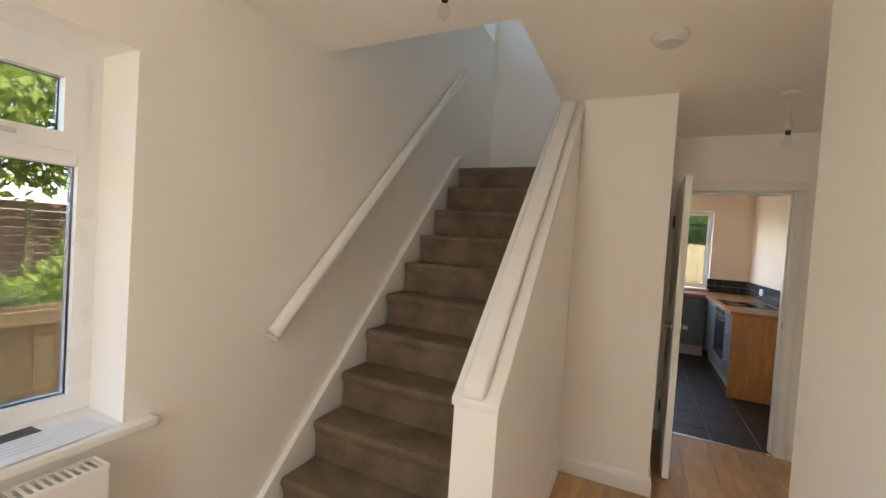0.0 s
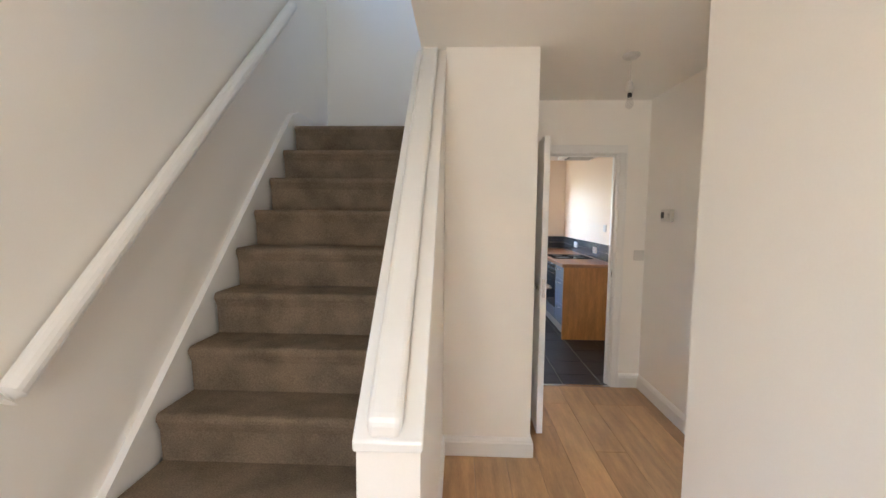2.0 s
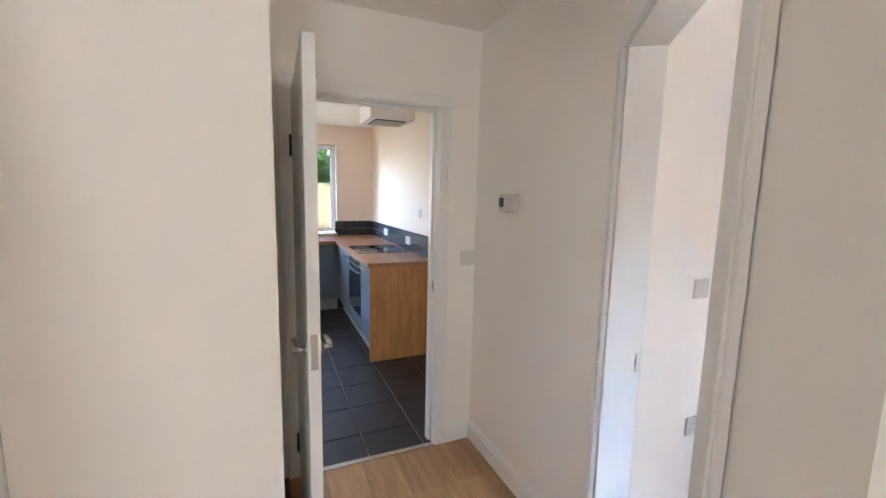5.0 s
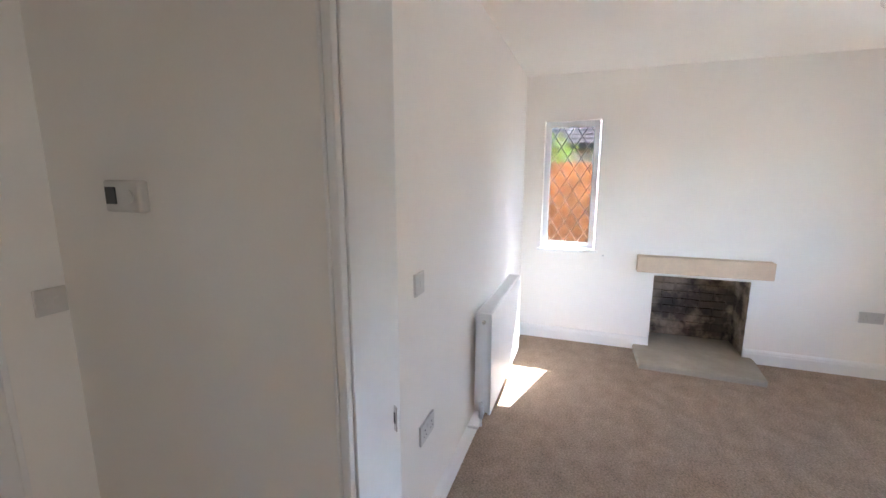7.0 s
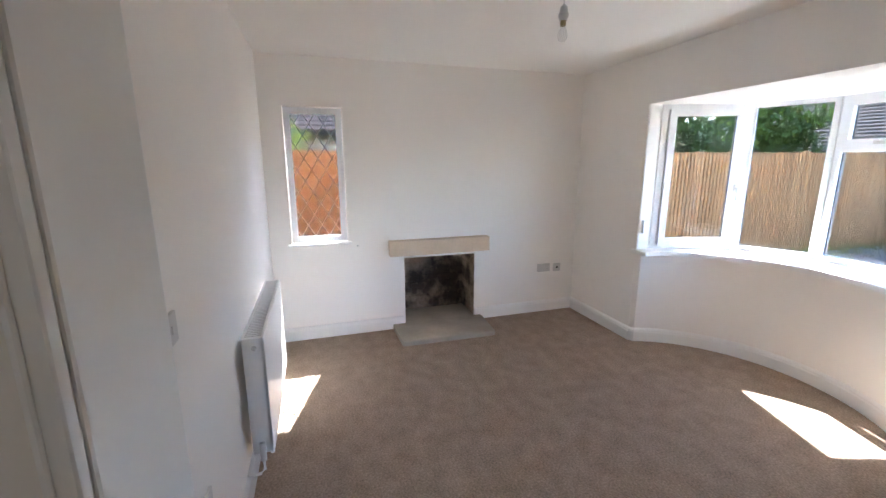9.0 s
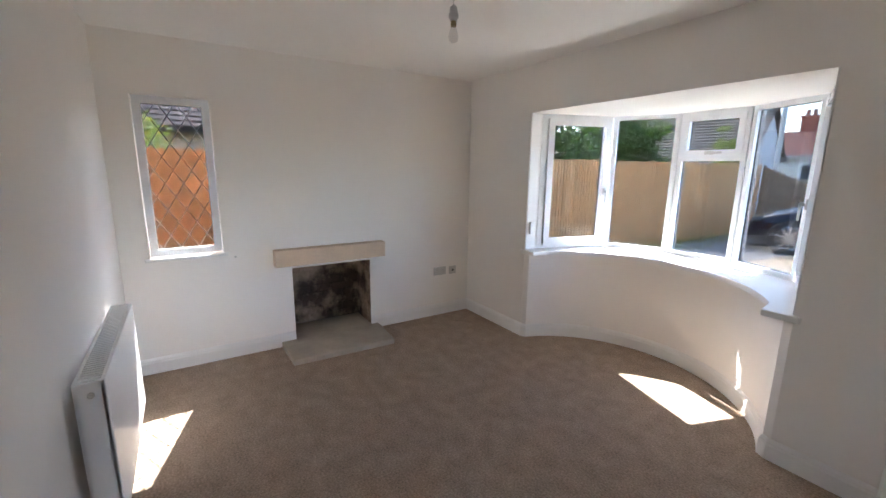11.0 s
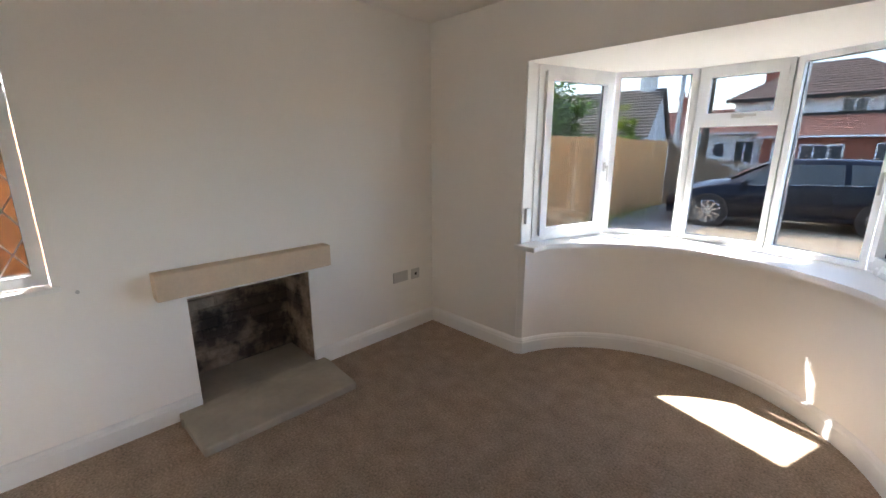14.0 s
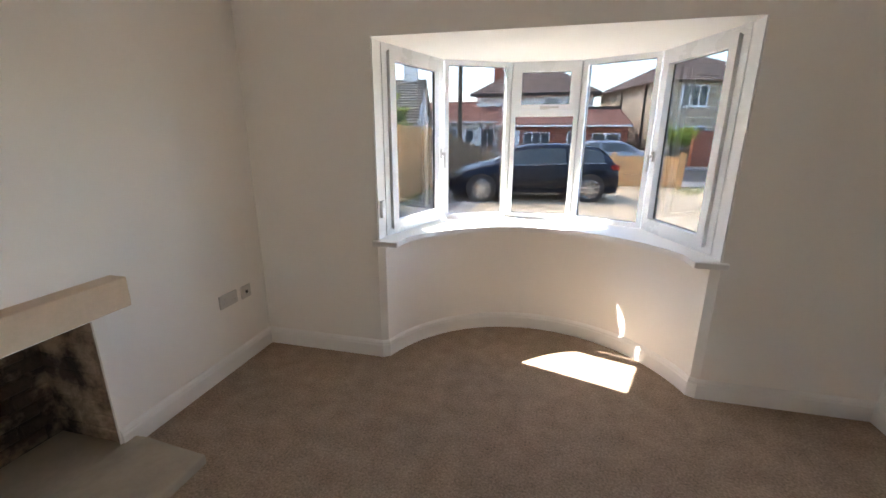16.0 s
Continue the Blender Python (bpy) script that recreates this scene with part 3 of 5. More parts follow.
bar(e, "mullion", 1.16, 1.22, 0.002, 0.068, 0.055, h - 0.055)
pane(e, 0.053, 1.162, 0.053, h - 0.053, mat=MEDIUM)
pane(e, 1.218, w - 0.053, 0.053, h - 0.053, mat=MEDIUM)
bm = bmesh.new()
box(bm, KW[0], 7.70, 0.923, KW[1], 7.862, 0.953)
structure("window_sill", bevelled(bm, 0.005), GLOSS, "white kitchen window sill", "window sill")


def lining(name, place, u0, u1, top, depth, casing_w=0.066, sides=(0, 1), stop=None):
    """A door lining with architraves: place(u, n, z) maps the doorway to the world."""
    e = thing(name, "white gloss door lining and architrave", "door frame", kind="structure")

    def block(nm, ua, ub, na, nb, za, zb, b=0.003):
        bm = bmesh.new()
        prism(bm, [place(ua, na), place(ub, na), place(ub, nb), place(ua, nb)], za, zb)
        bevelled(bm, b, 1)
        part(nm, bm, GLOSS, e)

    block("jamb", u0 - 0.023, u0, -0.001, depth + 0.001, 0, top + 0.023)
    block("jamb", u1, u1 + 0.023, -0.001, depth + 0.001, 0, top + 0.023)
    block("head", u0, u1, -0.001, depth + 0.001, top, top + 0.023)
    if stop:
        s0, s1 = stop
        block("door_stop", u0 + 0.0005, u0 + 0.014, s0, s1, 0, top - 0.0145, 0.002)
        block("door_stop", u1 - 0.014, u1 - 0.0005, s0, s1, 0, top - 0.0145, 0.002)
        block("door_stop", u0 + 0.0005, u1 - 0.0005, s0, s1, top - 0.014, top - 0.0005, 0.002)
    for na, nb, nc in [((-0.018, -0.002, -0.024), (depth + 0.002, depth + 0.018, depth + 0.024))[s] for s in sides]:
        lo_n, hi_n = min(na, nc), max(nb, nc)
        for a, b in ((u0 - casing_w - 0.004, u0 - 0.006), (u1 + 0.006, u1 + casing_w + 0.004)):
            block("architrave", a, b, na, nb, 0, top + 0.006)
            o = (a, a + 0.018) if a < u0 else (b - 0.018, b)
            block("architrave_bead", o[0], o[1], min(na, nc), max(na, nc) if nc < na else nc, 0, top + 0.006, 0.002) if nc < na else block("architrave_bead", o[0], o[1], nb, nc, 0, top + 0.006, 0.002)
        block("architrave", u0 - casing_w - 0.004, u1 + casing_w + 0.004, na, nb, top + 0.006, top + casing_w + 0.004)
    return e


lining("door_frame_1", D, 0.21, 1.04, 1.985, 0.115, sides=(0,))
lining("door_frame_2", lambda u, n: (u, 4.05 + n), 0.66, 1.41, 1.985, 0.10, sides=(0,), stop=(0.045, 0.09))
# strike plates
bm = bmesh.new()
box(bm, 0, -0.013, -0.032, 0.002, 0.013, 0.032)
box(bm, 0.0, -0.024, -0.014, 0.002, -0.013, 0.014)
c = bmesh.new()
box(c, 0.0021, -0.007, -0.014, 0.0025, 0.007, 0.014)
k = thing("strike_plate", "steel strike plate let into the door frame", "strike plate", *D(1.0398, 0.098), 0.962, 143.5)
part("plate", bm, CHROME, k)
part("latch_hole", c, DARKPL, k, "dark latch hole")
copy_thing(k, pose(1.4098, 4.09, 0.98, 0, 0, 180))

# kitchen door, open against the boxed-in wall
LEAF_A = 180 + 89.3
door = thing("door_1", "white flush painted door standing open into the hall", "door", 0.662, 3.985, 0.008, LEAF_A, kind="structure")
part("leaf", soft_box(0, -0.02, 0, 0.757, 0.02, 1.968, 0.002, 1), GLOSS, door)
bm = bmesh.new()
box(bm, 0.7568, -0.011, 0.93, 0.7588, 0.011, 1.05)
part("latch_plate", bm, CHROME, door, "steel latch plate")
for s in (1, -1):
    bm = bmesh.new()
    tube(bm, [(0.70, s * 0.020, 0.985), (0.70, s * 0.028, 0.985)], 0.026, 20)
    tube(bm, [(0.70, s * 0.028, 0.985), (0.70, s * 0.058, 0.985)], 0.010, 10)
    tube(bm, [(0.706, s * 0.055, 0.985), (0.66, s * 0.058, 0.985), (0.59, s * 0.056, 0.983)], [0.0105, 0.010, 0.0085], 10)
    part("lever_handle", bm, CHROME, door, "satin chrome lever handle", True)
for z in (0.22, 1.72):
    bm = bmesh.new()
    tube(bm, [(-0.004, -0.024, z - 0.05), (-0.004, -0.024, z + 0.05)], 0.007, 8)
    box(bm, 0.0, -0.0225, z - 0.05, 0.035, -0.0203, z + 0.05)
    part("hinge", bm, BLACKM, door, "dark metal hinge")

leaf2 = thing("door_2", "white flush painted lounge door folded right back", "door", 1.198, 2.179, 0.008, -84, kind="structure")
part("leaf", soft_box(0, -0.02, 0, 0.826, 0.02, 1.968, 0.002, 1), GLOSS, leaf2)

# ---- stairs ----
stairs = thing("staircase", "straight steep staircase with worn grey-brown carpet", "stairs", -0.66, 1.6, 0, kind="structure")
R, G, YN = 0.213, 0.2156, 1.71
for k in range(1, 11):
    z, y = R * k, YN + G * (k - 1)
    back = y + G + 0.03 if k < 10 else 4.62
    prof = [(y + 0.03, z - R)]
    prof += [(y + 0.022, z - 0.075), (y + 0.012, z - 0.055)]
    prof += [(y + 0.022 - 0.022 * math.cos(a), z - 0.024 + 0.024 * math.sin(a)) for a in [radians(-50), radians(-20), radians(15), radians(45), radians(70), radians(90)]]
    prof += [(back, z), (back, z - R if k > 1 else 0.0)]
    bm = bmesh.new()
    n = 14
    rows = []
    for i in range(n + 1):
        x = -1.145 + (0.993) * i / n
        wob = 0.003 * math.sin(i * 1.7 + k) if 0 < i < n else 0
        rows.append([bm.verts.new((x + 0.66, yy - 1.6 + (wob if 2 < j < 8 else 0), zz)) for j, (yy, zz) in enumerate(prof)])
    for a, b in zip(rows, rows[1:]):
        for j in range(len(prof)):
            j2 = (j + 1) % len(prof)
            bm.faces.new((a[j], b[j], b[j2], a[j2]))
    bm.faces.new(rows[0])
    bm.faces.new(rows[-1][::-1])
    part("step", bm, STAIRC, stairs, "carpeted step with a rounded nosing")
bm = bmesh.new()
prof = [(1.52, 0.0), (1.52, 0.09), (1.60, 0.13), (3.67, 2.215), (3.80, 2.26), (4.62, 2.26), (4.62, 2.0), (3.8, 2.0), (1.75, 0.0)]
lo = [bm.verts.new((-1.199 + 0.66, y - 1.6, z)) for y, z in prof]
hi = [bm.verts.new((-1.165 + 0.66, y - 1.6, z)) for y, z in prof]
bm.faces.new(lo), bm.faces.new(hi[::-1])
for i in range(len(prof)):
    j = (i + 1) % len(prof)
    bm.faces.new((lo[i], hi[i], hi[j], lo[j]))
part("string_board", bm, GLOSS, stairs, "white painted stair string")
bm = bmesh.new()
box(bm, -1.165 + 0.66, 4.60 - 1.6, 2.13, -0.15 + 0.66, 4.62 - 1.6, 2.25)
part("landing_skirting", bm, GLOSS, stairs, "white skirting at the head of the stairs")

rail = thing("handrail", "round white painted timber handrail fixed to the wall", "handrail", -1.14, 1.6, 0.95)
bm = bmesh.new()
tube(bm, [(0, 0.0, 0.0), (0, 0.02, 0.02), (0, 2.04, 2.03), (0, 2.06, 2.05)], [0.028, 0.036, 0.036, 0.028], 16)
part("rail", bm, GLOSS, rail, smooth=False)
for s in (0.12, 0.75, 1.4, 1.95):
    bm = bmesh.new()
    tube(bm, [(-0.058, s, s - 0.08), (-0.03, s, s - 0.075), (-0.005, s, s - 0.045), (0, s, s - 0.02)], 0.008, 8)
    tube(bm, [(-0.06, s, s - 0.08), (-0.054, s, s - 0.08)], 0.022, 12)
    part("bracket", bm, GLOSS, rail, "painted rail bracket")
cap = thing("balustrade_cap", "white sloping timber capping with a rounded rail on top", "balustrade rail", -0.07, 1.516, 0.905)
sl = (H - 0.905) / (3.02 - 1.516)
for nm, x0, x1, dz0, dz1, b in (("capping_board", -0.088, 0.086, 0.001, 0.022, 0.006), ("rail", -0.055, 0.035, 0.022, 0.062, 0.018)):
    bm = bmesh.new()
    y0, y1 = -0.012, 1.50 if nm == "capping_board" else 1.46
    vs = []
    for y in (y0, y1):
        for x, dz in ((x0, dz0), (x1, dz0), (x1, dz1), (x0, dz1)):
            vs.append(bm.verts.new((x, y, min(y * sl + dz * 1.38, H - 0.907))))
    for q in ((0, 1, 2, 3), (7, 6, 5, 4), (0, 4, 5, 1), (1, 5, 6, 2), (2, 6, 7, 3), (3, 7, 4, 0)):
        bm.faces.new([vs[i] for i in q])
    bevelled(bm, b, 3)
    part(nm, bm, GLOSS, cap)


# ---- fittings ----
def plate(name, label, cat, x, y, z, rz, w, h, toggles=(), group="", mat=None):
    """A wall plate; the wall is behind it at local y = 0 and the room lies towards -y."""
    e = thing(name, label, cat, x, y, z, rz, group)
    part("face_plate", soft_box(-w / 2, -0.010, -h / 2, w / 2, 0.0005, h / 2, 0.003, 2), mat or PLASTIC, e)
    for nm, tx, tz, tw, th, tm in toggles:
        bm = soft_box(tx - tw / 2, -0.014, tz - th / 2, tx + tw / 2, -0.0098, tz + th / 2, 0.0015, 1)
        part(nm, bm, tm, e)
    return e


def socket_bits(x):
    return [("earth_slot", x, 0.012, 0.004, 0.009, SLOT), ("live_slot", x - 0.011, -0.012, 0.007, 0.004, SLOT), ("neutral_slot", x + 0.011, -0.012, 0.007, 0.004, SLOT)]


plate("light_switch", "white plastic light switch beside the kitchen door", "light switch", 1.612, 4.049, 1.145, 0, 0.086, 0.086, [("rocker", -0.012, 0, 0.012, 0.024, PLASTIC), ("rocker", 0.012, 0, 0.012, 0.024, PLASTIC)])
plate("light_switch", "white plastic light switch by the lounge door", "light switch", 2.222, 3.039, 1.14, 0, 0.086, 0.086, [("rocker", 0, 0, 0.012, 0.024, PLASTIC)])
plate("wall_socket", "white double power socket low on the wall", "socket", 2.29, 3.039, 0.505, 0, 0.146, 0.086, socket_bits(-0.036) + socket_bits(0.036) + [("rocker", -0.012, 0.02, 0.01, 0.016, PLASTIC), ("rocker", 0.012, 0.02, 0.01, 0.016, PLASTIC)])
plate("wall_socket", "pale grey double power socket beside the fireplace", "socket", 4.744, 0.385, 0.48, -90, 0.150, 0.086, socket_bits(-0.036) + socket_bits(0.036), mat=GREYPL)
plate("aerial_socket", "single aerial socket beside the power socket", "socket", 4.744, 0.225, 0.475, -90, 0.086, 0.086, [("aerial_port", 0, 0, 0.022, 0.022, DARKPL)], mat=GREYPL)
th = thing("thermostat", "white wall thermostat with a small dark display", "thermostat", 1.659, 3.675, 1.48, -90)
part("casing", soft_box(-0.072, -0.03, -0.045, 0.072, 0.0005, 0.045, 0.008, 3), PLASTIC, th)
part("display", soft_box(-0.062, -0.0325, -0.022, -0.018, -0.0295, 0.026, 0.002, 1), DARKPL, th, "dark display window")
bm = bmesh.new()
tube(bm, [(0.032, -0.0295, 0.0), (0.032, -0.036, 0.0)], 0.020, 18)
part("dial", bm, PLASTIC, th)
sd = thing("smoke_alarm", "round white smoke alarm on the ceiling", "smoke alarm", 0.45, 2.23, H)
bm = bmesh.new()
lathe(bm, [(0.070, 0), (0.072, -0.012), (0.066, -0.018), (0.064, -0.030), (0.050, -0.042), (0.012, -0.046)], 28)
part("body", bm, PLASTIC, sd, smooth=False)
bm = bmesh.new()
lathe(bm, [(0.078, 0), (0.078, -0.008)], 28)
part("base", bm, PLASTIC, sd)


def pendant(x, y, drop, label):
    e = thing("pendant_light", label, "ceiling light", x, y, H, group="bare pendant bulbs")
    bm = bmesh.new()
    lathe(bm, [(0.05, 0), (0.05, -0.008), (0.036, -0.022), (0.008, -0.028)], 20)
    part("ceiling_rose", bm, PLASTIC, e)
    bm = bmesh.new()
    tube(bm, [(0, 0, -0.026), (0, 0, -drop + 0.058)], 0.0028, 6)
    part("flex", bm, PLASTIC, e)
    bm = bmesh.new()
    lathe(bm, [(0.006, -drop + 0.068), (0.016, -drop + 0.058), (0.019, -drop + 0.034), (0.023, -drop + 0.029), (0.023, -drop + 0.014), (0.018, -drop + 0.010), (0.018, -drop)], 16)
    part("lampholder", bm, GREYPL if x > 2 else PLASTIC, e)
    bm = bmesh.new()
    tube(bm, [(0, 0, -drop), (0, 0, -drop - 0.022)], 0.013, 12)
    part("bulb_cap", bm, BRASS if x > 2 else DARKPL, e)
    bm = bmesh.new()
    lathe(bm, [(0.011, -drop - 0.022), (0.014, -drop - 0.034), (0.020, -drop - 0.050), (0.023, -drop - 0.066), (0.019, -drop - 0.080), (0.010, -drop - 0.089), (0.002, -drop - 0.092)], 16)
    b = part("bulb", bm, BULB, e, "clear glass bulb", True)
    b.visible_shadow = False
    return e


pendant(2.855, 1.5, 0.21, "bare clear bulb hanging from the lounge ceiling")
pendant(1.10, 3.10, 0.22, "bare clear bulb hanging by the kitchen door")
pendant(-0.32, 1.57, 0.05, "bare clear bulb close below the ceiling at the stairs")


def radiator(name, label, x, y, z, rz, w, h):
    """A panel radiator with its back to the wall at local y = 0, facing -y."""
    e = thing(name, label, "radiator", x, y, z, rz)
    bm = bmesh.new()
    box(bm, 0, -0.125, 0, w, -0.105, h)
    bevelled(bm, 0.006, 2)
    part("front_panel", bm, GLOSS, e)
    part("back_panel", soft_box(0, -0.045, 0.01, w, -0.030, h - 0.01, 0.005, 2), GLOSS, e)
    for xx in (0, w - 0.012):
        part("side_cover", soft_box(xx, -0.122, 0.012, xx + 0.012, -0.030, h + 0.004, 0.002, 1), GLOSS, e)
    bm = bmesh.new()
    box(bm, 0.012, -0.122, h - 0.004, w - 0.012, -0.112, h + 0.002)
    box(bm, 0.012, -0.040, h - 0.004, w - 0.012, -0.030, h + 0.002)
    k = int(w / 0.022)
    for i in range(k):
        xx = 0.02 + (w - 0.04) * i / (k - 1)
        box(bm, xx - 0.004, -0.112, h - 0.004, xx + 0.004, -0.040, h + 0.001)
    part("top_grille", bm, GLOSS, e, "slotted white grille")
    bm = bmesh.new()
    tube(bm, [(-0.0005, -0.08, h - 0.045), (-0.010, -0.08, h - 0.045)], 0.011, 12)
    part("bleed_plug", bm, CHROME, e)
    for xx in (-0.035, w + 0.035):
        bm = bmesh.new()
        tube(bm, [(xx * 1.0 + (0.035 if xx < 0 else -0.035), -0.08, 0.04), (xx, -0.08, 0.04)], 0.012, 10)
        tube(bm, [(xx, -0.08, 0.0), (xx, -0.08, 0.09)], 0.014, 12)
        part("valve", bm, PLASTIC if xx < 0 else CHROME, e, smooth=True)
        bm = bmesh.new()
        tube(bm, [(xx, -0.08, 0.0), (xx, -0.08, -0.05), (xx, -0.06, -0.07), (xx, -0.001, -0.07)], 0.0075, 8)
        part("pipe", bm, GLOSS, e)
    return e


radiator("radiator", "white double panel radiator on the lounge wall", 2.955, 3.04, 0.19, 0, 0.98, 0.60)
radiator("radiator", "white panel radiator below the hall window", -1.2, -0.13, 0.14, 90, 1.06, 0.54)
lt = thing("letters", "opened white letters lying on the hall sill", "paper", -1.27, 0.80, HW[2] + 0.0125)
for i, (x, y, a, s, m) in enumerate(((0.0, 0.03, 8, 1.0, PAPER), (0.0, -0.28, -6, 0.9, PAPER), (-0.09, -0.02, 4, 0.45, DARKPL), (0.01, -0.04, 3, 0.97, PAPER))):
    bm = bmesh.new()
    box(bm, -0.055 * s, -0.148 * s, 0.0012 * i, 0.105 * s, 0.148 * s, 0.0012 * i + 0.001, pose(x, y, 0, 0, 0, a))
    sheet = part("sheet", bm, m, lt, "printed paper sheet")
    if m is PAPER:
        bm = bmesh.new()
        for k in range(5):
            box(bm, (-0.04 + 0.022 * k) * s, -0.12 * s, 0.0012 * i + 0.001, (-0.036 + 0.022 * k) * s, (0.09 - 0.02 * (k % 3)) * s, 0.0012 * i + 0.0014, pose(x, y, 0, 0, 0, a))
        part("print", bm, GREYPL, sheet, "grey lines of print")
sn = thing("window_sensor", "small grey alarm contact on the bow window frame", "sensor", 3.850, -0.035, 1.03)
part("case", soft_box(-0.022, -0.026, -0.055, 0.0005, 0.026, 0.055, 0.004, 2), UPVC, sn)

# ---- fireplace ----
fp = thing("fireplace", "open fireplace with sooty brick back and sides", "fireplace", 4.745, 1.525, 0.0, kind="structure")
bm = bmesh.new()
box(bm, 0.40, -0.46, 0, 0.50, 0.46, 1.1)
box(bm, 0.0125, -0.414, 0, 0.40, -0.372, 1.1)
box(bm, 0.0125, 0.372, 0, 0.40, 0.414, 1.1)
box(bm, 0.0125, -0.372, 0.70, 0.40, 0.372, 0.749)
part("firebox", bm, SOOTB, fp, "soot-blackened mortar")
bm = bmesh.new()
box(bm, 0.0, -0.39, -0.02, 0.40, 0.39, 0.030)
part("fire_floor", bm, STONE, fp, "dusty stone fire floor")
bme = bmesh.new()
box(bme, -0.104, -0.02, 0, 0.104, 0.02, 0.068)
bevelled(bme, 0.006, 1)
me = bpy.data.meshes.new("brick")
bme.to_mesh(me)
bme.free()
me.materials.append(SOOT)
rnd = random.Random(5)


def brick(x, y, z, rz, s):
    o = new("brick", me)
    o.parent = fp
    o.matrix_basis = pose(x, y, z, 0, rnd.uniform(-2, 2), rz + rnd.uniform(-1, 1)) @ Matrix.Diagonal((s, 1.0, rnd.uniform(0.95, 1.03), 1))


for r in range(9):
    z = 0.034 + r * 0.074
    for c in range(5):
        y = -0.42 + 0.213 * c + (0.1 if r % 2 else 0)
        if -0.36 < y < 0.36:
            brick(0.414 + rnd.uniform(-0.003, 0.003), y, z, 90, rnd.uniform(0.93, 1.0))
    for sgn in (-1, 1):
        for c in range(2):
            brick(0.112 + 0.19 * c + (0.03 if r % 2 else 0), sgn * (0.387 + rnd.uniform(-0.003, 0.002)), z, 0, 0.9)
bm = bmesh.new()
box(bm, 0.0, -0.4149, 0, 0.012, -0.3575, 0.7499)
box(bm, 0.0, 0.3575, 0, 0.012, 0.4149, 0.7499)
box(bm, 0.0, -0.3575, 0.69, 0.012, 0.3575, 0.7499)
part("plaster_edge", bm, WALL, fp, "white plaster edge of the opening")
he = thing("hearth", "worn grey stone hearth slab in front of the fireplace", "hearth", 4.745, 1.55, 0.0)
bm = bmesh.new()
prism(bm, [(-0.45, -0.42), (-0.43, 0.45), (-0.09, 0.46), (-0.09, 0.458), (-0.001, 0.458), (-0.001, -0.445), (-0.09, -0.445)], -0.005, 0.048)
bevelled(bm, 0.010, 2)
part("slab", bm, STONE, he)
ma = thing("mantel_beam", "plain pale sandstone lintel above the fireplace", "mantelpiece", 4.745, 1.54, 0.73)
part("beam", soft_box(-0.095, -0.49, 0, 0.0, 0.49, 0.14, 0.006, 2), MANTEL, ma)
bm = bmesh.new()
tube(bm, [(0, 0, 0), (-0.012, 0, 0)], 0.008, 10)
part("cap", bm, GREYPL, thing("pipe_stub", "small capped pipe stub in the wall", "pipe", 4.745, 2.31, 0.84))

# ---- kitchen ----
CK = "blue-grey kitchen base units"


def handle_bar(parent, x0, x1, z, y):
    bm = bmesh.new()
    tube(bm, [(x0, y, z), (x0 + 0.006, y - 0.028, z), (x1 - 0.006, y - 0.028, z), (x1, y, z)], 0.005, 8)
    return part("handle", bm, CHROME, parent, "steel bar handle")


def base_unit(x, y, rz, w, label, drawers=0, d=0.56):
    e = thing("base_cabinet", label, "kitchen cabinet", x, y, 0, rz, CK)
    part("carcass", soft_box(0.001, 0.022, 0.15, w - 0.001, d, 0.865, 0.002, 1), UNIT, e)
    part("plinth", soft_box(0, 0.06, 0.0, w, 0.078, 0.149, 0.002, 1), PLINTH, e, "pale plinth board")
    if drawers:
        lev = [0.152, 0.40, 0.70, 0.862]
        for a, b in zip(lev, lev[1:]):
            f = part("drawer_front", soft_box(0.002, 0, a + 0.002, w - 0.002, 0.02, b - 0.002, 0.002, 1), UNIT, e)
            handle_bar(f, w / 2 - 0.08, w / 2 + 0.08, b - 0.04, 0.0)
    else:
        f = part("door", soft_box(0.002, 0, 0.154, w - 0.002, 0.02, 0.86, 0.002, 1), UNIT, e)
        handle_bar(f, w - 0.2, w - 0.06, 0.81, 0.0)
    return e


# along the east wall, fronts facing west
base_unit(1.345, 5.80, -90, 0.40, "blue-grey drawer unit with steel handles", 1)
ov = thing("oven", "built-under black glass electric oven", "oven", 1.345, 6.40, 0.0, -90)
part("body", soft_box(0.002, 0.022, 0.151, 0.598, 0.55, 0.864, 0.002, 1), BLACKM, ov)
part("control_panel", soft_box(0.003, -0.004, 0.77, 0.597, 0.021, 0.862, 0.002, 1), CHROME, ov, "steel control panel")
part("door", soft_box(0.003, -0.004, 0.29, 0.597, 0.021, 0.765, 0.003, 1), BLACKGL, ov, "black glass oven door")
part("lower_panel", soft_box(0.003, -0.002, 0.154, 0.597, 0.021, 0.286, 0.002, 1), UNIT, ov)
handle_bar(ov, 0.05, 0.55, 0.735, -0.004)
for i in range(4):
    bm = bmesh.new()
    tube(bm, [(0.12 + 0.12 * i, -0.004, 0.815), (0.12 + 0.12 * i, -0.024, 0.815)], 0.017, 14)
    part("knob", bm, DARKPL, ov)
part("plinth", soft_box(0, 0.06, 0.0, 0.6, 0.078, 0.149, 0.002, 1), PLINTH, ov)
base_unit(1.345, 7.15, -90, 0.75, "blue-grey corner base cabinet")
for i, x in enumerate((0.75, 0.15, -0.45)):
    base_unit(x, 7.17, 0, 0.59, "blue-grey base cabinet below the kitchen window")
ep = thing("end_panel", "solid oak end panel of the kitchen units", "panel", 1.337, 5.38, 0)
part("board", soft_box(0, 0, 0, 0.585, 0.019, 0.868, 0.002, 1), OAKPANEL, ep)
wt = thing("worktop", "oak block worktop on the kitchen units", "worktop", 1.63, 6.5, 0.869)
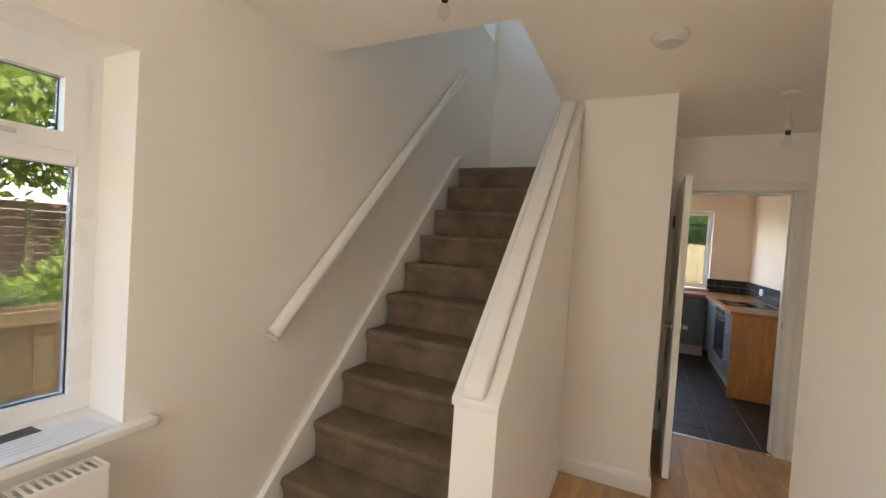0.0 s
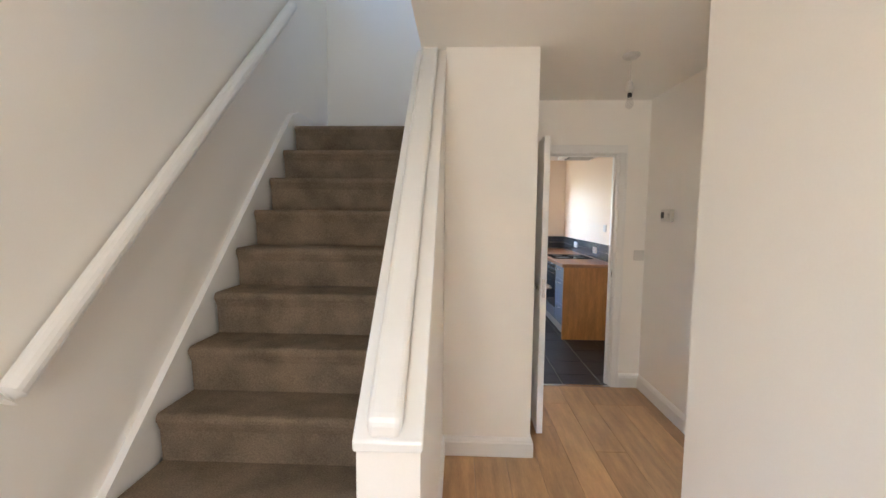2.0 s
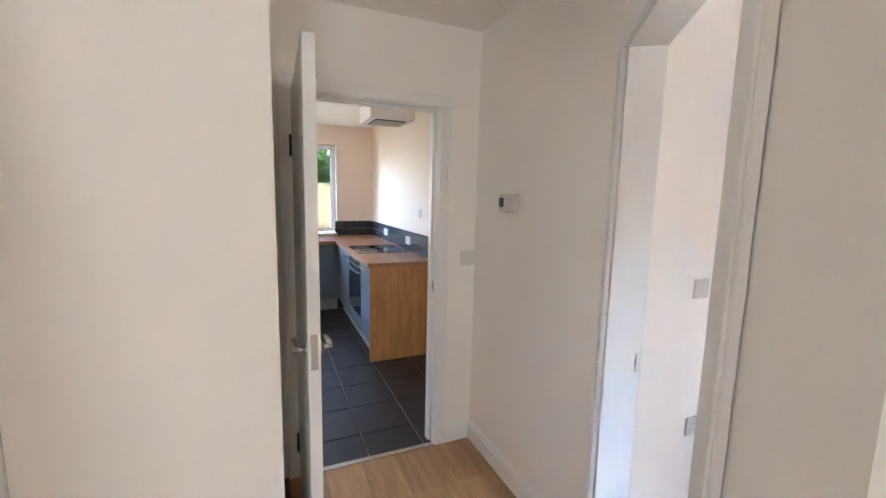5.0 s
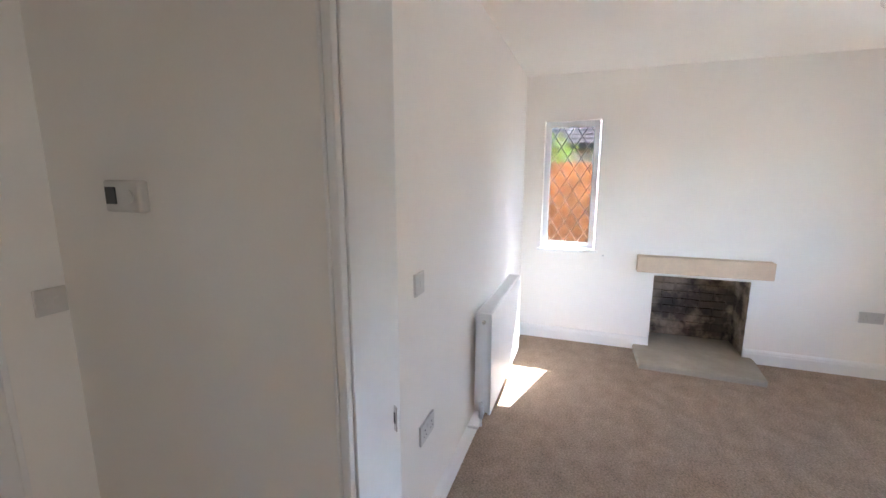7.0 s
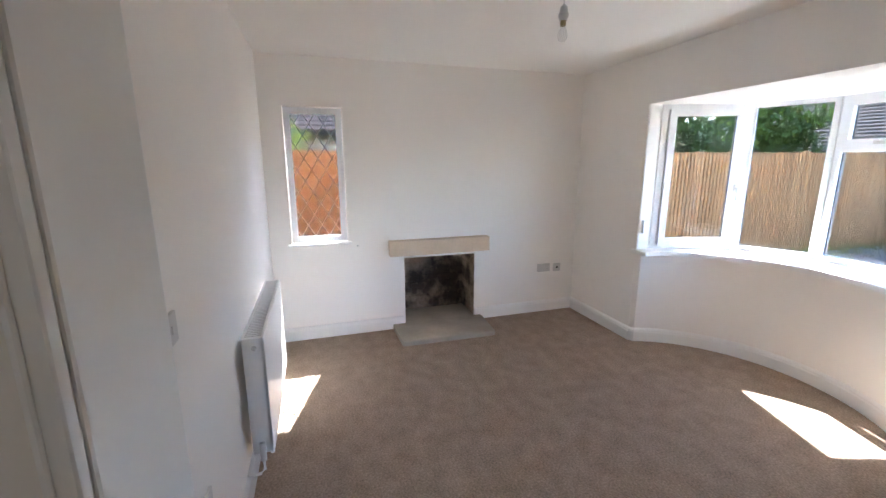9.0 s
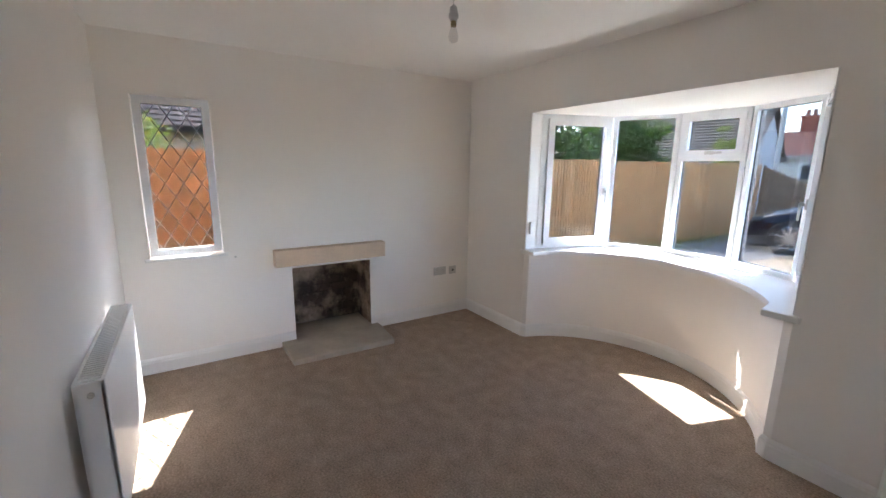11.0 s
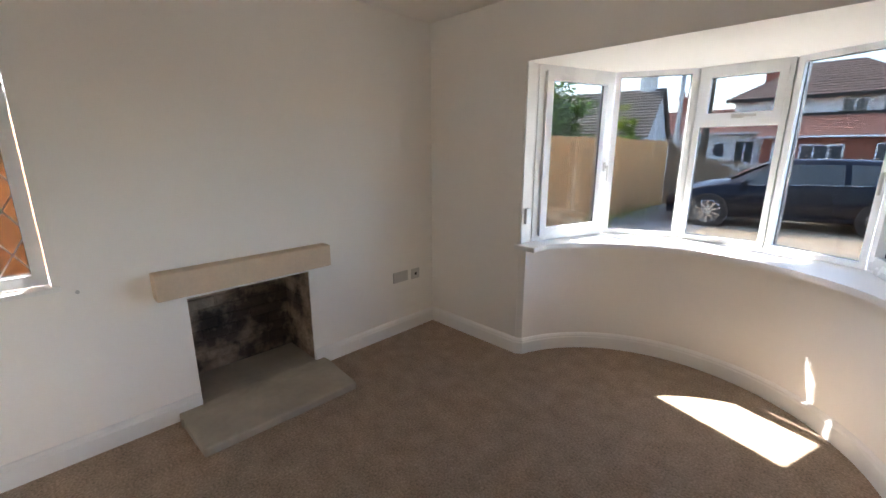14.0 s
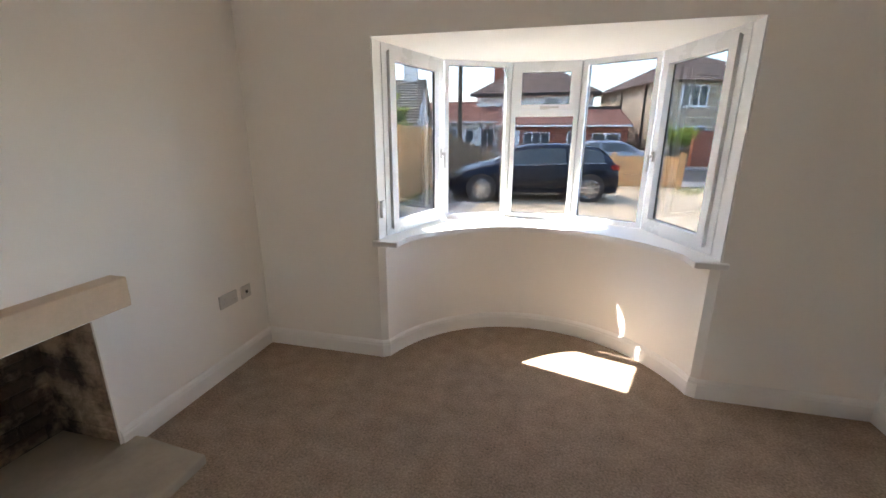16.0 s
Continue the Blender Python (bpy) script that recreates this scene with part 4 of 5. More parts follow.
for i in range(5):
    part("stave", soft_box(-0.318 + 0.1236 * i, -1.14, 0, -0.318 + 0.1236 * (i + 1), 1.245, 0.038, 0.0012, 1), OAKTOP, wt)
for i in range(5):
    bm = bmesh.new()
    y = 0.612 + 0.1266 * i
    box(bm, -2.4, y, 0, -0.319, y + 0.1266, 0.0379)
    part("stave", bevelled(bm, 0.0012, 1), OAKTOP, wt)
hob = thing("hob", "black glass ceramic hob set in the worktop", "hob", 1.62, 6.26, 0.9075)
part("glass_top", soft_box(-0.26, -0.29, 0, 0.26, 0.29, 0.006, 0.002, 1), BLACKGL, hob)
for x, y, r in ((-0.12, -0.14, 0.09), (0.12, -0.14, 0.07), (-0.12, 0.14, 0.07), (0.12, 0.14, 0.09)):
    bm = bmesh.new()
    lathe(bm, [(r, 0.0061), (r, 0.0066), (r - 0.004, 0.0066)], 28, x, y)
    part("cooking_zone", bm, BLACKM, hob)
hood = thing("extractor_hood", "white boxed extractor with a grille underneath", "extractor", 1.68, 6.2, 2.25)
part("housing", soft_box(-0.20, -0.25, 0, 0.248, 0.25, 0.1695, 0.004, 1), CEIL, hood)
bm = bmesh.new()
box(bm, -0.13, -0.17, -0.008, 0.19, 0.17, 0.0)
part("grille_frame", bm, DARKPL, hood)
for i in range(8):
    part("grille_slat", soft_box(-0.12, -0.155 + 0.041 * i, -0.012, 0.18, -0.135 + 0.041 * i, -0.0081, 0.001, 1), GREYPL, hood)
for yy, zz in ((6.05, 1.02), (6.95, 1.03)):
    plate("wall_socket", "white double socket on the black splashback", "socket", 1.915, yy, zz, -90, 0.146, 0.086, socket_bits(-0.036) + socket_bits(0.036))
plate("wall_socket", "small cream switch plate on the kitchen wall", "socket", 1.929, 5.75, 1.32, -90, 0.086, 0.086)

# ---- outside ----
GZ = -0.12
bm = bmesh.new()
box(bm, -400, -400, GZ - 0.3, 400, 400, GZ)
structure("ground", bm, GROUND, "rough grass and earth round the house", "ground")
bm = bmesh.new()
prism(bm, [(-7, -12.2), (6.2, -12.2), (6.2, -0.5), (-1.5, -0.5), (-7, -4)], GZ, GZ + 0.006)
structure("driveway", bm, GRAVEL, "pale yellow gravel driveway", "drive")
bm = bmesh.new()
prism(bm, [(3.9, -11.0), (6.2, -11.1), (6.2, 9.0), (5.0, 9.0), (5.0, -2.5), (4.4, -6.4)], GZ, GZ + 0.012)
structure("pavement", bm, CONC, "grey concrete path beside the fence", "path")
bm = bmesh.new()
box(bm, -150, -20.5, GZ, 150, -14.0, GZ + 0.004)
structure("road", bm, ASPHALT, "grey asphalt road", "road")
bm = bmesh.new()
box(bm, -150, -14.0, GZ, 150, -12.4, GZ + 0.05)
box(bm, -150, -22.2, GZ, 150, -20.5, GZ + 0.08)
structure("pavement", bm, CONC, "grey concrete pavement along the road", "pavement")
stones = bmesh.new()
rnd = random.Random(11)
for i in range(2600):
    x, y = rnd.uniform(-4, 4.3), rnd.uniform(-11.5, -3.0)
    s = rnd.uniform(0.006, 0.016)
    vs = box(stones, -s, -s * 0.8, -s * 0.3, s, s * 0.8, s * 0.5, pose(x, y, GZ + 0.008, rnd.uniform(-20, 20), rnd.uniform(-20, 20), rnd.uniform(0, 180)))
tagged(link("gravel", stones, GRAVEL), "loose pale gravel stones on the drive", "gravel", "", "stuff")

boards = {}


def board_mesh(w, d, h, mat, cap=False):
    key = (w, d, h, mat.name)
    if key not in boards:
        bm = soft_box(-w / 2, -d / 2, 0, w / 2, d / 2, h, 0.003, 1)
        m = bpy.data.meshes.new("board")
        bm.to_mesh(m)
        bm.free()
        m.materials.append(mat)
        boards[key] = m
    return boards[key]


def fence(p, q, top0, top1, mat, label, step, bw, bd=0.018, post_every=1.83, back=None, wobble=0.006, seed=1, rails=(0.3, 1.0, 1.6), railside=1):
    """A timber fence from p to q with upright boards, rails and posts; top0 and top1 are the tops at its two ends."""
    p, q = Vector(p), Vector(q)
    d = q - p
    ln = d.length
    e = thing("fence", label, "fence", p.x, p.y, GZ, math.degrees(math.atan2(d.y, d.x)))
    r = random.Random(seed)
    n = int(ln / step)
    for i in range(n):
        s = (i + 0.5) * step
        h = (top0 + (top1 - top0) * s / ln) - GZ
        o = new("board", board_mesh(bw, bd, 1.0, mat))
        o.parent = e
        o.matrix_basis = pose(s, r.uniform(-0.002, 0.002), 0.0, 0, 0, r.uniform(-1, 1)) @ Matrix.Diagonal((1, 1, h + r.uniform(-wobble, wobble), 1))
    # A darker sheet fills the gaps between the boards.
    if back:
        bm = bmesh.new()
        vs = [bm.verts.new(v) for v in ((0, 0.013, 0), (ln, 0.013, 0), (ln, 0.013, top1 - GZ - 0.03), (0, 0.013, top0 - GZ - 0.03), (0, 0.022, 0), (ln, 0.022, 0), (ln, 0.022, top1 - GZ - 0.03), (0, 0.022, top0 - GZ - 0.03))]
        for f in ((3, 2, 1, 0), (4, 5, 6, 7), (0, 1, 5, 4), (1, 2, 6, 5), (2, 3, 7, 6), (3, 0, 4, 7)):
            bm.faces.new([vs[k] for k in f])
        part("backing_board", bm, back, e)
    for z in rails:
        bm = bmesh.new()
        for s0 in np.arange(0, ln, post_every):
            s1 = min(s0 + post_every, ln)
            zc = z * (top0 + (top1 - top0) * (s0 + s1) / 2 / ln - GZ) / 1.84
            box(bm, s0, railside * 0.024, zc, s1, railside * 0.062, zc + 0.08)
        part("rail", bm, mat, e)
    for s in np.arange(0, ln + 0.01, post_every):
        h = (top0 + (top1 - top0) * s / ln) - GZ
        part("post", soft_box(s - 0.045, railside * 0.062 - 0.045, 0, s + 0.045, railside * 0.062 + 0.045, h + 0.03, 0.005, 1), mat, e)
    return e


fence((6.25, 1.3), (6.25, -11.2), 1.72, 1.74, FENCEW, "tall tan timber fence with narrow upright battens", 0.075, 0.053, 0.03, back=FENCED, seed=2, railside=2.2)
fence((6.25, 9.0), (6.25, 1.3), 1.72, 1.72, FENCEO, "tall orange-stained close-board timber fence", 0.152, 0.150, seed=3, wobble=0.003, railside=2.2)
fence((6.2, -11.25), (3.6, -11.7), 1.70, 0.50, FENCEG, "weathered timber fence sloping down to the road", 0.122, 0.118, seed=4)
fence((-2.9, -0.9), (-2.9, 6.5), 0.90, 0.90, FENCEW, "low pale close-board fence beside the hall", 0.152, 0.150, seed=5, rails=(0.3, 1.65), railside=-1.2)
fence((-6, 11.5), (6.2, 11.5), 1.72, 1.72, FENCEY, "pale timber fence behind the kitchen", 0.122, 0.105, seed=6, wobble=0.012, back=FENCED)
# low rail fence and dark wall by the road
rf = thing("fence", "low tan horizontal-board fence beside the drive", "fence", -1.35, -11.9, GZ)
for s in (0.0, 1.0, 2.0, 3.0):
    part("post", soft_box(s - 0.06, -0.06, 0, s + 0.06, 0.06, 1.12, 0.006, 1), FENCEW, rf)
for z in (0.08, 0.27, 0.46, 0.65, 0.84):
    part("board", soft_box(0.0, 0.062, z, 3.1, 0.085, z + 0.18, 0.003, 1), FENCEW, rf)
bf = thing("fence", "red-brown horizontal board fence beyond the bushes", "fence", -9.5, -9.0, GZ)
for s in range(9):
    part("post", soft_box(-0.05, s * 1.8 - 0.05, 0, 0.05, s * 1.8 + 0.05, 1.80, 0.006, 1), FENCEY, bf, "pale post")
    for k in range(11):
        if s < 8:
            part("board", soft_box(-0.012 + 0.012 * (k % 2), s * 1.8 + 0.052, 0.06 + 0.155 * k, 0.008 + 0.012 * (k % 2), s * 1.8 + 1.748, 0.205 + 0.155 * k, 0.003, 1), FENCER, bf)


# trees and bushes
def leaves(bm, centre, radius, count, size, rnd, squash=0.8):
    for _ in range(count):
        v = Vector((rnd.gauss(0, 1), rnd.gauss(0, 1), rnd.gauss(0, 1))).normalized() * radius * rnd.uniform(0.45, 1.05)
        p = Vector(centre) + Vector((v.x, v.y, v.z * squash))
        s = size * rnd.uniform(0.6, 1.4)
        m = Matrix.Translation(p) @ Euler((rnd.uniform(-1.1, 1.1), rnd.uniform(-1.1, 1.1), rnd.uniform(0, 6.3))).to_matrix().to_4x4()
        q = [m @ Vector(c) for c in ((-s, 0, 0), (-0.3 * s, -0.55 * s, 0.12 * s), (s, 0, -0.1 * s), (-0.3 * s, 0.55 * s, 0.12 * s))]
        bm.faces.new([bm.verts.new(c) for c in q])


def tree(name, label, x, y, trunk_h, crown_z, rx, rz, clumps, per, size, mat, seed):
    """A tree or bush: tapered trunk with limbs and a crown of leaf clumps."""
    r = random.Random(seed)
    e = thing(name, label, "tree" if trunk_h > 0.8 else "bush", x, y, GZ)
    bm = bmesh.new()
    tube(bm, [(0, 0, 0), (0.04, 0.02, trunk_h * 0.5), (0, 0.05, trunk_h), (0.05, 0, crown_z)], [0.05 * rx + 0.03, 0.042 * rx + 0.02, 0.03 * rx + 0.015, 0.02], 8)
    crown = bmesh.new()
    for i in range(clumps):
        a, b, k = r.uniform(0, 6.283), r.uniform(-1, 1), r.uniform(0.35, 1.0)
        c = Vector((math.cos(a) * rx * k * math.sqrt(1 - b * b * 0.8), math.sin(a) * rx * k * math.sqrt(1 - b * b * 0.8), crown_z + b * rz * k))
        if i % 3 == 0:
            tube(bm, [(0, 0.03, min(trunk_h, crown_z) * r.uniform(0.6, 1)), c * 0.5 + Vector((0, 0, crown_z * 0.45)), c], [0.02 * rx + 0.01, 0.015 * rx, 0.006], 5)
        leaves(crown, c, rx * r.uniform(0.22, 0.42), per, size, r)
    part("trunk", bm, BARK, e)
    part("crown", crown, mat, e, "loose leafy crown")
    return e


tree("tree", "dense dark green tree behind the timber fence", 8.4, -4.4, 1.2, 2.4, 1.6, 1.1, 56, 90, 0.07, LEAF, 1)
tree("tree", "dark green tree behind the timber fence", 8.6, -7.6, 1.2, 2.3, 1.4, 1.1, 50, 90, 0.07, LEAF, 2)
tree("bush", "light green bush above the orange fence", 7.3, 3.62, 0.6, 1.9, 0.75, 0.75, 30, 70, 0.05, LEAFL, 3)
tree("bush", "light green bush above the orange fence", 7.8, 5.0, 0.6, 1.9, 0.8, 0.8, 26, 70, 0.05, LEAFL, 14)
tree("bush", "slim bright green conifer by the road", 9.2, -15.5, 0.5, 2.1, 0.5, 1.4, 34, 60, 0.06, LEAFL, 4)
tree("tree", "large light green tree beyond the hall window", -7.6, 1.8, 1.4, 3.6, 2.3, 1.9, 60, 110, 0.10, LEAFL, 5)
tree("tree", "large green tree beyond the hall window", -8.2, 6.0, 1.4, 3.4, 2.4, 1.9, 60, 110, 0.10, LEAF, 6)
tree("bush", "bright green bush behind the low fence", -5.2, 0.9, 0.4, 0.55, 1.1, 0.6, 34, 80, 0.06, LEAFL, 7)
tree("bush", "bright green bush behind the low fence", -5.2, 3.2, 0.4, 0.6, 1.1, 0.65, 34, 80, 0.06, LEAFL, 8)
tree("tree", "dark green tree behind the kitchen fence", 2.2, 15.5, 1.6, 3.0, 2.2, 1.6, 60, 100, 0.10, LEAF, 9)
tree("tree", "dark green tree behind the kitchen fence", -1.5, 16.5, 1.6, 3.0, 2.4, 1.5, 60, 100, 0.10, LEAF, 10)
tree("bush", "bright green bush showing over the kitchen fence", 1.0, 12.4, 0.5, 1.55, 0.7, 0.5, 20, 60, 0.06, LEAFL, 12)
tree("bush", "light green bush beside the rendered house", -3.4, -21.0, 0.5, 1.6, 1.0, 0.6, 24, 60, 0.08, LEAFL, 13)
gr = bmesh.new()
rnd = random.Random(21)
for cx, cy, n, sp in ((-1.5, -10.9, 130, 0.4), (6.0, -7.0, 160, 0.25), (6.02, -5.0, 160, 0.25), (5.98, -9.0, 120, 0.25)):
    for _ in range(n):
        x, y = cx + rnd.gauss(0, sp), cy + rnd.gauss(0, sp if sp > 0.3 else 0.9)
        x = min(x, 6.15)
        h, a = rnd.uniform(0.06, 0.25), rnd.uniform(0, 6.28)
        vs = [gr.verts.new(c) for c in ((x, y, GZ), (x + 0.02 * math.cos(a), y + 0.02 * math.sin(a), GZ), (x + 0.08 * math.sin(a), y + 0.08 * math.cos(a), GZ + h))]
        gr.faces.new(vs)
tagged(link("weeds", gr, LEAFL), "tufts of grass and weeds on the gravel", "grass", "", "stuff")


# houses
def roof_plane(parent, a, b, c, d, mat, rows, name="roof_slope", lip=0.05):
    """A tiled slope: eaves a to b, ridge d to c, built in overlapping courses."""
    a, b, c, d = [Vector(v) for v in (a, b, c, d)]
    n = (b - a).cross(d - a).normalized()
    if n.z < 0:
        n = -n
    bm = bmesh.new()
    for i in range(rows):
        f0, f1 = i / rows, (i + 1.15) / rows
        f1 = min(f1, 1)
        q = [a + (d - a) * f0 + n * lip, b + (c - b) * f0 + n * lip, b + (c - b) * f1 + n * 0.008, a + (d - a) * f1 + n * 0.008]
        lo = [a + (d - a) * f0 - n * 0.02, b + (c - b) * f0 - n * 0.02]
        vs = [bm.verts.new(v) for v in q + lo]
        bm.faces.new(vs[:4])
        bm.faces.new((vs[4], vs[5], vs[1], vs[0]))
    return part(name, bm, mat, parent)


def far_window(parent, x0, x1, z0, z1, y, bars=2, mat=None):
    """A far window on the face y, looking towards +y in the house's own frame."""
    fr = bmesh.new()
    w = 0.07
    for a, b, c, d in ((x0, x1, z0, z0 + w), (x0, x1, z1 - w, z1), (x0, x0 + w, z0 + w, z1 - w), (x1 - w, x1, z0 + w, z1 - w)):
        box(fr, a, y - 0.02, c, b, y + 0.06, d)
    for i in range(1, bars):
        xm = x0 + (x1 - x0) * i / bars
        box(fr, xm - 0.035, y - 0.02, z0 + w, xm + 0.035, y + 0.055, z1 - w)
    f = part("window", fr, UPVC, parent, "white framed window")
    g = bmesh.new()
    box(g, x0 + 0.02, y - 0.01, z0 + 0.02, x1 - 0.02, y + 0.02, z1 - 0.02)
    part("pane", g, DARKWIN, f)
    s = bmesh.new()
    box(s, x0 - 0.06, y - 0.02, z0 - 0.07, x1 + 0.06, y + 0.11, z0 - 0.001)
    part("sill", s, RENDERW, f)


def chimney(parent, x, y, z0, z1, mat):
    c = part("chimney", soft_box(x - 0.35, y - 0.25, z0, x + 0.35, y + 0.25, z1, 0.02, 1), mat, parent)
    part("chimney_crown", soft_box(x - 0.40, y - 0.30, z1, x + 0.40, y + 0.30, z1 + 0.12, 0.02, 1), mat, c)
    for dx in (-0.16, 0.16):
        bm = bmesh.new()
        lathe(bm, [(0.11, z1 + 0.12), (0.09, z1 + 0.42), (0.11, z1 + 0.45)], 10, x + dx, y)
        part("chimney_pot", bm, TILERED, c)


# white bungalow with a red tiled roof: gable roof along x, front at local y = 0 facing +y
hb = thing("bungalow", "white rendered bungalow with red pantile roof", "house", 8.2, -24.6, GZ)
part("wall", soft_box(-2.7, -6.5, 0, 3.4, 0, 2.6, 0.02, 1), RENDERW, hb)
roof_plane(hb, (-2.9, 0.35, 2.5), (3.6, 0.35, 2.5), (3.6, -3.0, 3.95), (-2.9, -3.0, 3.95), TILERED, 18)
roof_plane(hb, (-2.9, -6.8, 2.5), (3.6, -6.8, 2.5), (3.6, -3.0, 3.95), (-2.9, -3.0, 3.95), TILERED, 18)
part("gutter", soft_box(-2.9, 0.33, 2.40, 3.6, 0.45, 2.50, 0.02, 1), GREYPL, hb)
far_window(hb, 0.2, 1.3, 1.2, 2.1, 0.0)
far_window(hb, -0.9, -0.3, 1.2, 2.0, 0.0, 1)
far_window(hb, -2.2, -1.3, 0.9, 2.1, 0.0)
chimney(hb, 2.2, -3.2, 3.5, 4.7, REDBRICK)

# red brick extension with a lean-to roof in front of the white house
he2 = thing("brick_extension", "low red brick extension with a red tiled lean-to roof", "house", 2.0, -22.8, GZ)
part("wall", soft_box(-3.6, -3.6, 0, 3.5, 0, 2.2, 0.02, 1), REDBRICK, he2)
roof_plane(he2, (-3.8, 0.3, 2.22), (3.7, 0.3, 2.22), (3.5, -3.6, 3.3), (-3.6, -3.6, 3.3), TILERED, 12)
part("gutter", soft_box(-3.8, 0.28, 2.13, 3.7, 0.38, 2.22, 0.02, 1), UPVC, he2)
far_window(he2, 0.6, 2.1, 0.9, 1.85, 0.0, 3)
far_window(he2, -1.0, -0.35, 0.6, 1.9, 0.0, 1)
far_window(he2, -3.2, -1.7, 0.7, 1.8, 0.0, 2)
dr = bmesh.new()
box(dr, 2.3, -0.01, 0, 3.1, 0.04, 1.95)
part("door", dr, UPVC, he2, "white front door")

# two-storey white house behind, hipped brown roof
hw = thing("white_house", "white rendered two-storey house with a hipped brown tiled roof", "house", 3.6, -26.6, GZ)
part("wall", soft_box(-3.6, -7, 0, 3.9, 0, 4.4, 0.02, 1), RENDERW, hw)
roof_plane(hw, (-4.0, 0.4, 4.3), (4.3, 0.4, 4.3), (1.2, -3.5, 6.4), (-0.9, -3.5, 6.4), TILEDK, 14)
roof_plane(hw, (4.3, 0.4, 4.3), (4.3, -7.4, 4.3), (1.2, -3.5, 6.4), (1.2, -3.5, 6.4), TILEDK, 14)
roof_plane(hw, (-4.0, -7.4, 4.3), (-4.0, 0.4, 4.3), (-0.9, -3.5, 6.4), (-0.9, -3.5, 6.4), TILEDK, 14)
roof_plane(hw, (4.3, -7.4, 4.3), (-4.0, -7.4, 4.3), (-0.9, -3.5, 6.4), (1.2, -3.5, 6.4), TILEDK, 14)
part("fascia", soft_box(-4.0, 0.36, 4.15, 4.3, 0.46, 4.32, 0.02, 1), BLACKM, hw, "dark gutter board")
for x0, x1 in ((0.9, 2.0), (-1.5, -0.5), (-2.9, -1.9)):
    far_window(hw, x0, x1, 3.2, 4.05, 0.0)
chimney(hw, 2.9, -4.0, 4.6, 6.6, REDBRICK)

# beige rendered house, turned a little
hg = thing("rendered_house", "beige rendered two-storey house with a brown tiled roof", "house", -3.3, -23.2, GZ, 16)
part("wall", soft_box(-7.0, -8.5, 0, 0, 0, 4.6, 0.02, 1), RENDERB, hg)
roof_plane(hg, (0.4, 0.4, 4.5), (0.4, -8.9, 4.5), (-3.5, -4.5, 6.6), (-3.5, -4.0, 6.6), TILEDK, 14)
roof_plane(hg, (-7.4, 0.4, 4.5), (0.4, 0.4, 4.5), (-3.5, -4.0, 6.6), (-3.5, -4.0, 6.6), TILEDK, 14)
roof_plane(hg, (-7.4, -8.9, 4.5), (-7.4, 0.4, 4.5), (-3.5, -4.0, 6.6), (-3.5, -4.5, 6.6), TILEDK, 14)
roof_plane(hg, (0.4, -8.9, 4.5), (-7.4, -8.9, 4.5), (-3.5, -4.5, 6.6), (-3.5, -4.5, 6.6), TILEDK, 14)
far_window(hg, -2.4, -0.9, 3.2, 4.3, 0.0, 3)
far_window(hg, -5.6, -4.0, 3.2, 4.3, 0.0, 3)
far_window(hg, -2.6, -0.8, 1.0, 2.2, 0.0, 3)
for y in (-2.0, -5.0):
    bm = bmesh.new()
    tube(bm, [(0.06, y, 4.5), (0.06, y, 0)], 0.05, 8)
    part("downpipe", bm, BLACKM, hg)
bm = bmesh.new()
box(bm, -6.5, 1.0, 0, -1.2, 1.25, 1.9)
part("garden_wall", bm, REDBRICK, hg, "red brick garden wall")

# grey roofed house beyond the fence
hl = thing("cottage", "white cottage with a steep grey tiled roof", "house", 9.0, -17.2, GZ, 8)
part("wall", soft_box(0, -5.5, 0, 9, 0, 2.3, 0.02, 1), RENDERW, hl)
bm = bmesh.new()
prism(bm, [(0, 0), (5.5, 0), (2.75, 2.1)], 0, 0.2)
bmesh.ops.transform(bm, matrix=Matrix(((0, 0, 1, 0), (-1, 0, 0, 0), (0, 1, 0, 2.3), (0, 0, 0, 1))), verts=bm.verts)
part("gable", bm, RENDERW, hl)
roof_plane(hl, (-0.2, 0.3, 2.15), (9.2, 0.3, 2.15), (9.2, -2.75, 4.5), (-0.2, -2.75, 4.5), TILEGR, 17, lip=0.09)
roof_plane(hl, (-0.2, -5.8, 2.15), (9.2, -5.8, 2.15), (9.2, -2.75, 4.5), (-0.2, -2.75, 4.5), TILEGR, 17, lip=0.09)
far_window(hl, 1.2, 2.2, 1.0, 2.0, 0.0)
chimney(hl, 0.6, -2.75, 4.2, 5.4, RENDERW)
# neighbour to the east, seen above the orange fence
hn = thing("neighbour_house", "low beige house with overhanging eaves beyond the fence", "house", 14.0, 4.6, GZ)
part("wall", soft_box(0, -5, 0, 6, 6, 2.6, 0.02, 1), RENDERP, hn)
part("fascia", soft_box(-0.52, -5.3, 2.48, -0.46, 6.3, 2.60, 0.01, 1), BLACKM, hn, "dark gutter board")
roof_plane(hn, (-0.5, -5.3, 2.6), (-0.5, 6.3, 2.6), (3, 6.3, 4.4), (3, -5.3, 4.4), TILEDK, 12)
roof_plane(hn, (6.5, 6.3, 2.6), (6.5, -5.3, 2.6), (3, -5.3, 4.4), (3, 6.3, 4.4), TILEDK, 12)

part("flashing", soft_box(-3.6, -3.79, 3.28, 3.5, -3.61, 3.45, 0.01, 1), BLACKM, he2, "dark flashing above the lean-to roof")
column = thing("street_pole", "slim pale grey metal pole beside the road", "pole", 6.56, -13.0, GZ + 0.05)
bm = bmesh.new()
tube(bm, [(0, 0, 0), (0, 0, 1.1), (0, 0, 1.15), (0, 0, 7.5)], [0.10, 0.10, 0.075, 0.055], 12)
part("shaft", bm, GREYPL, column)
bm = bmesh.new()
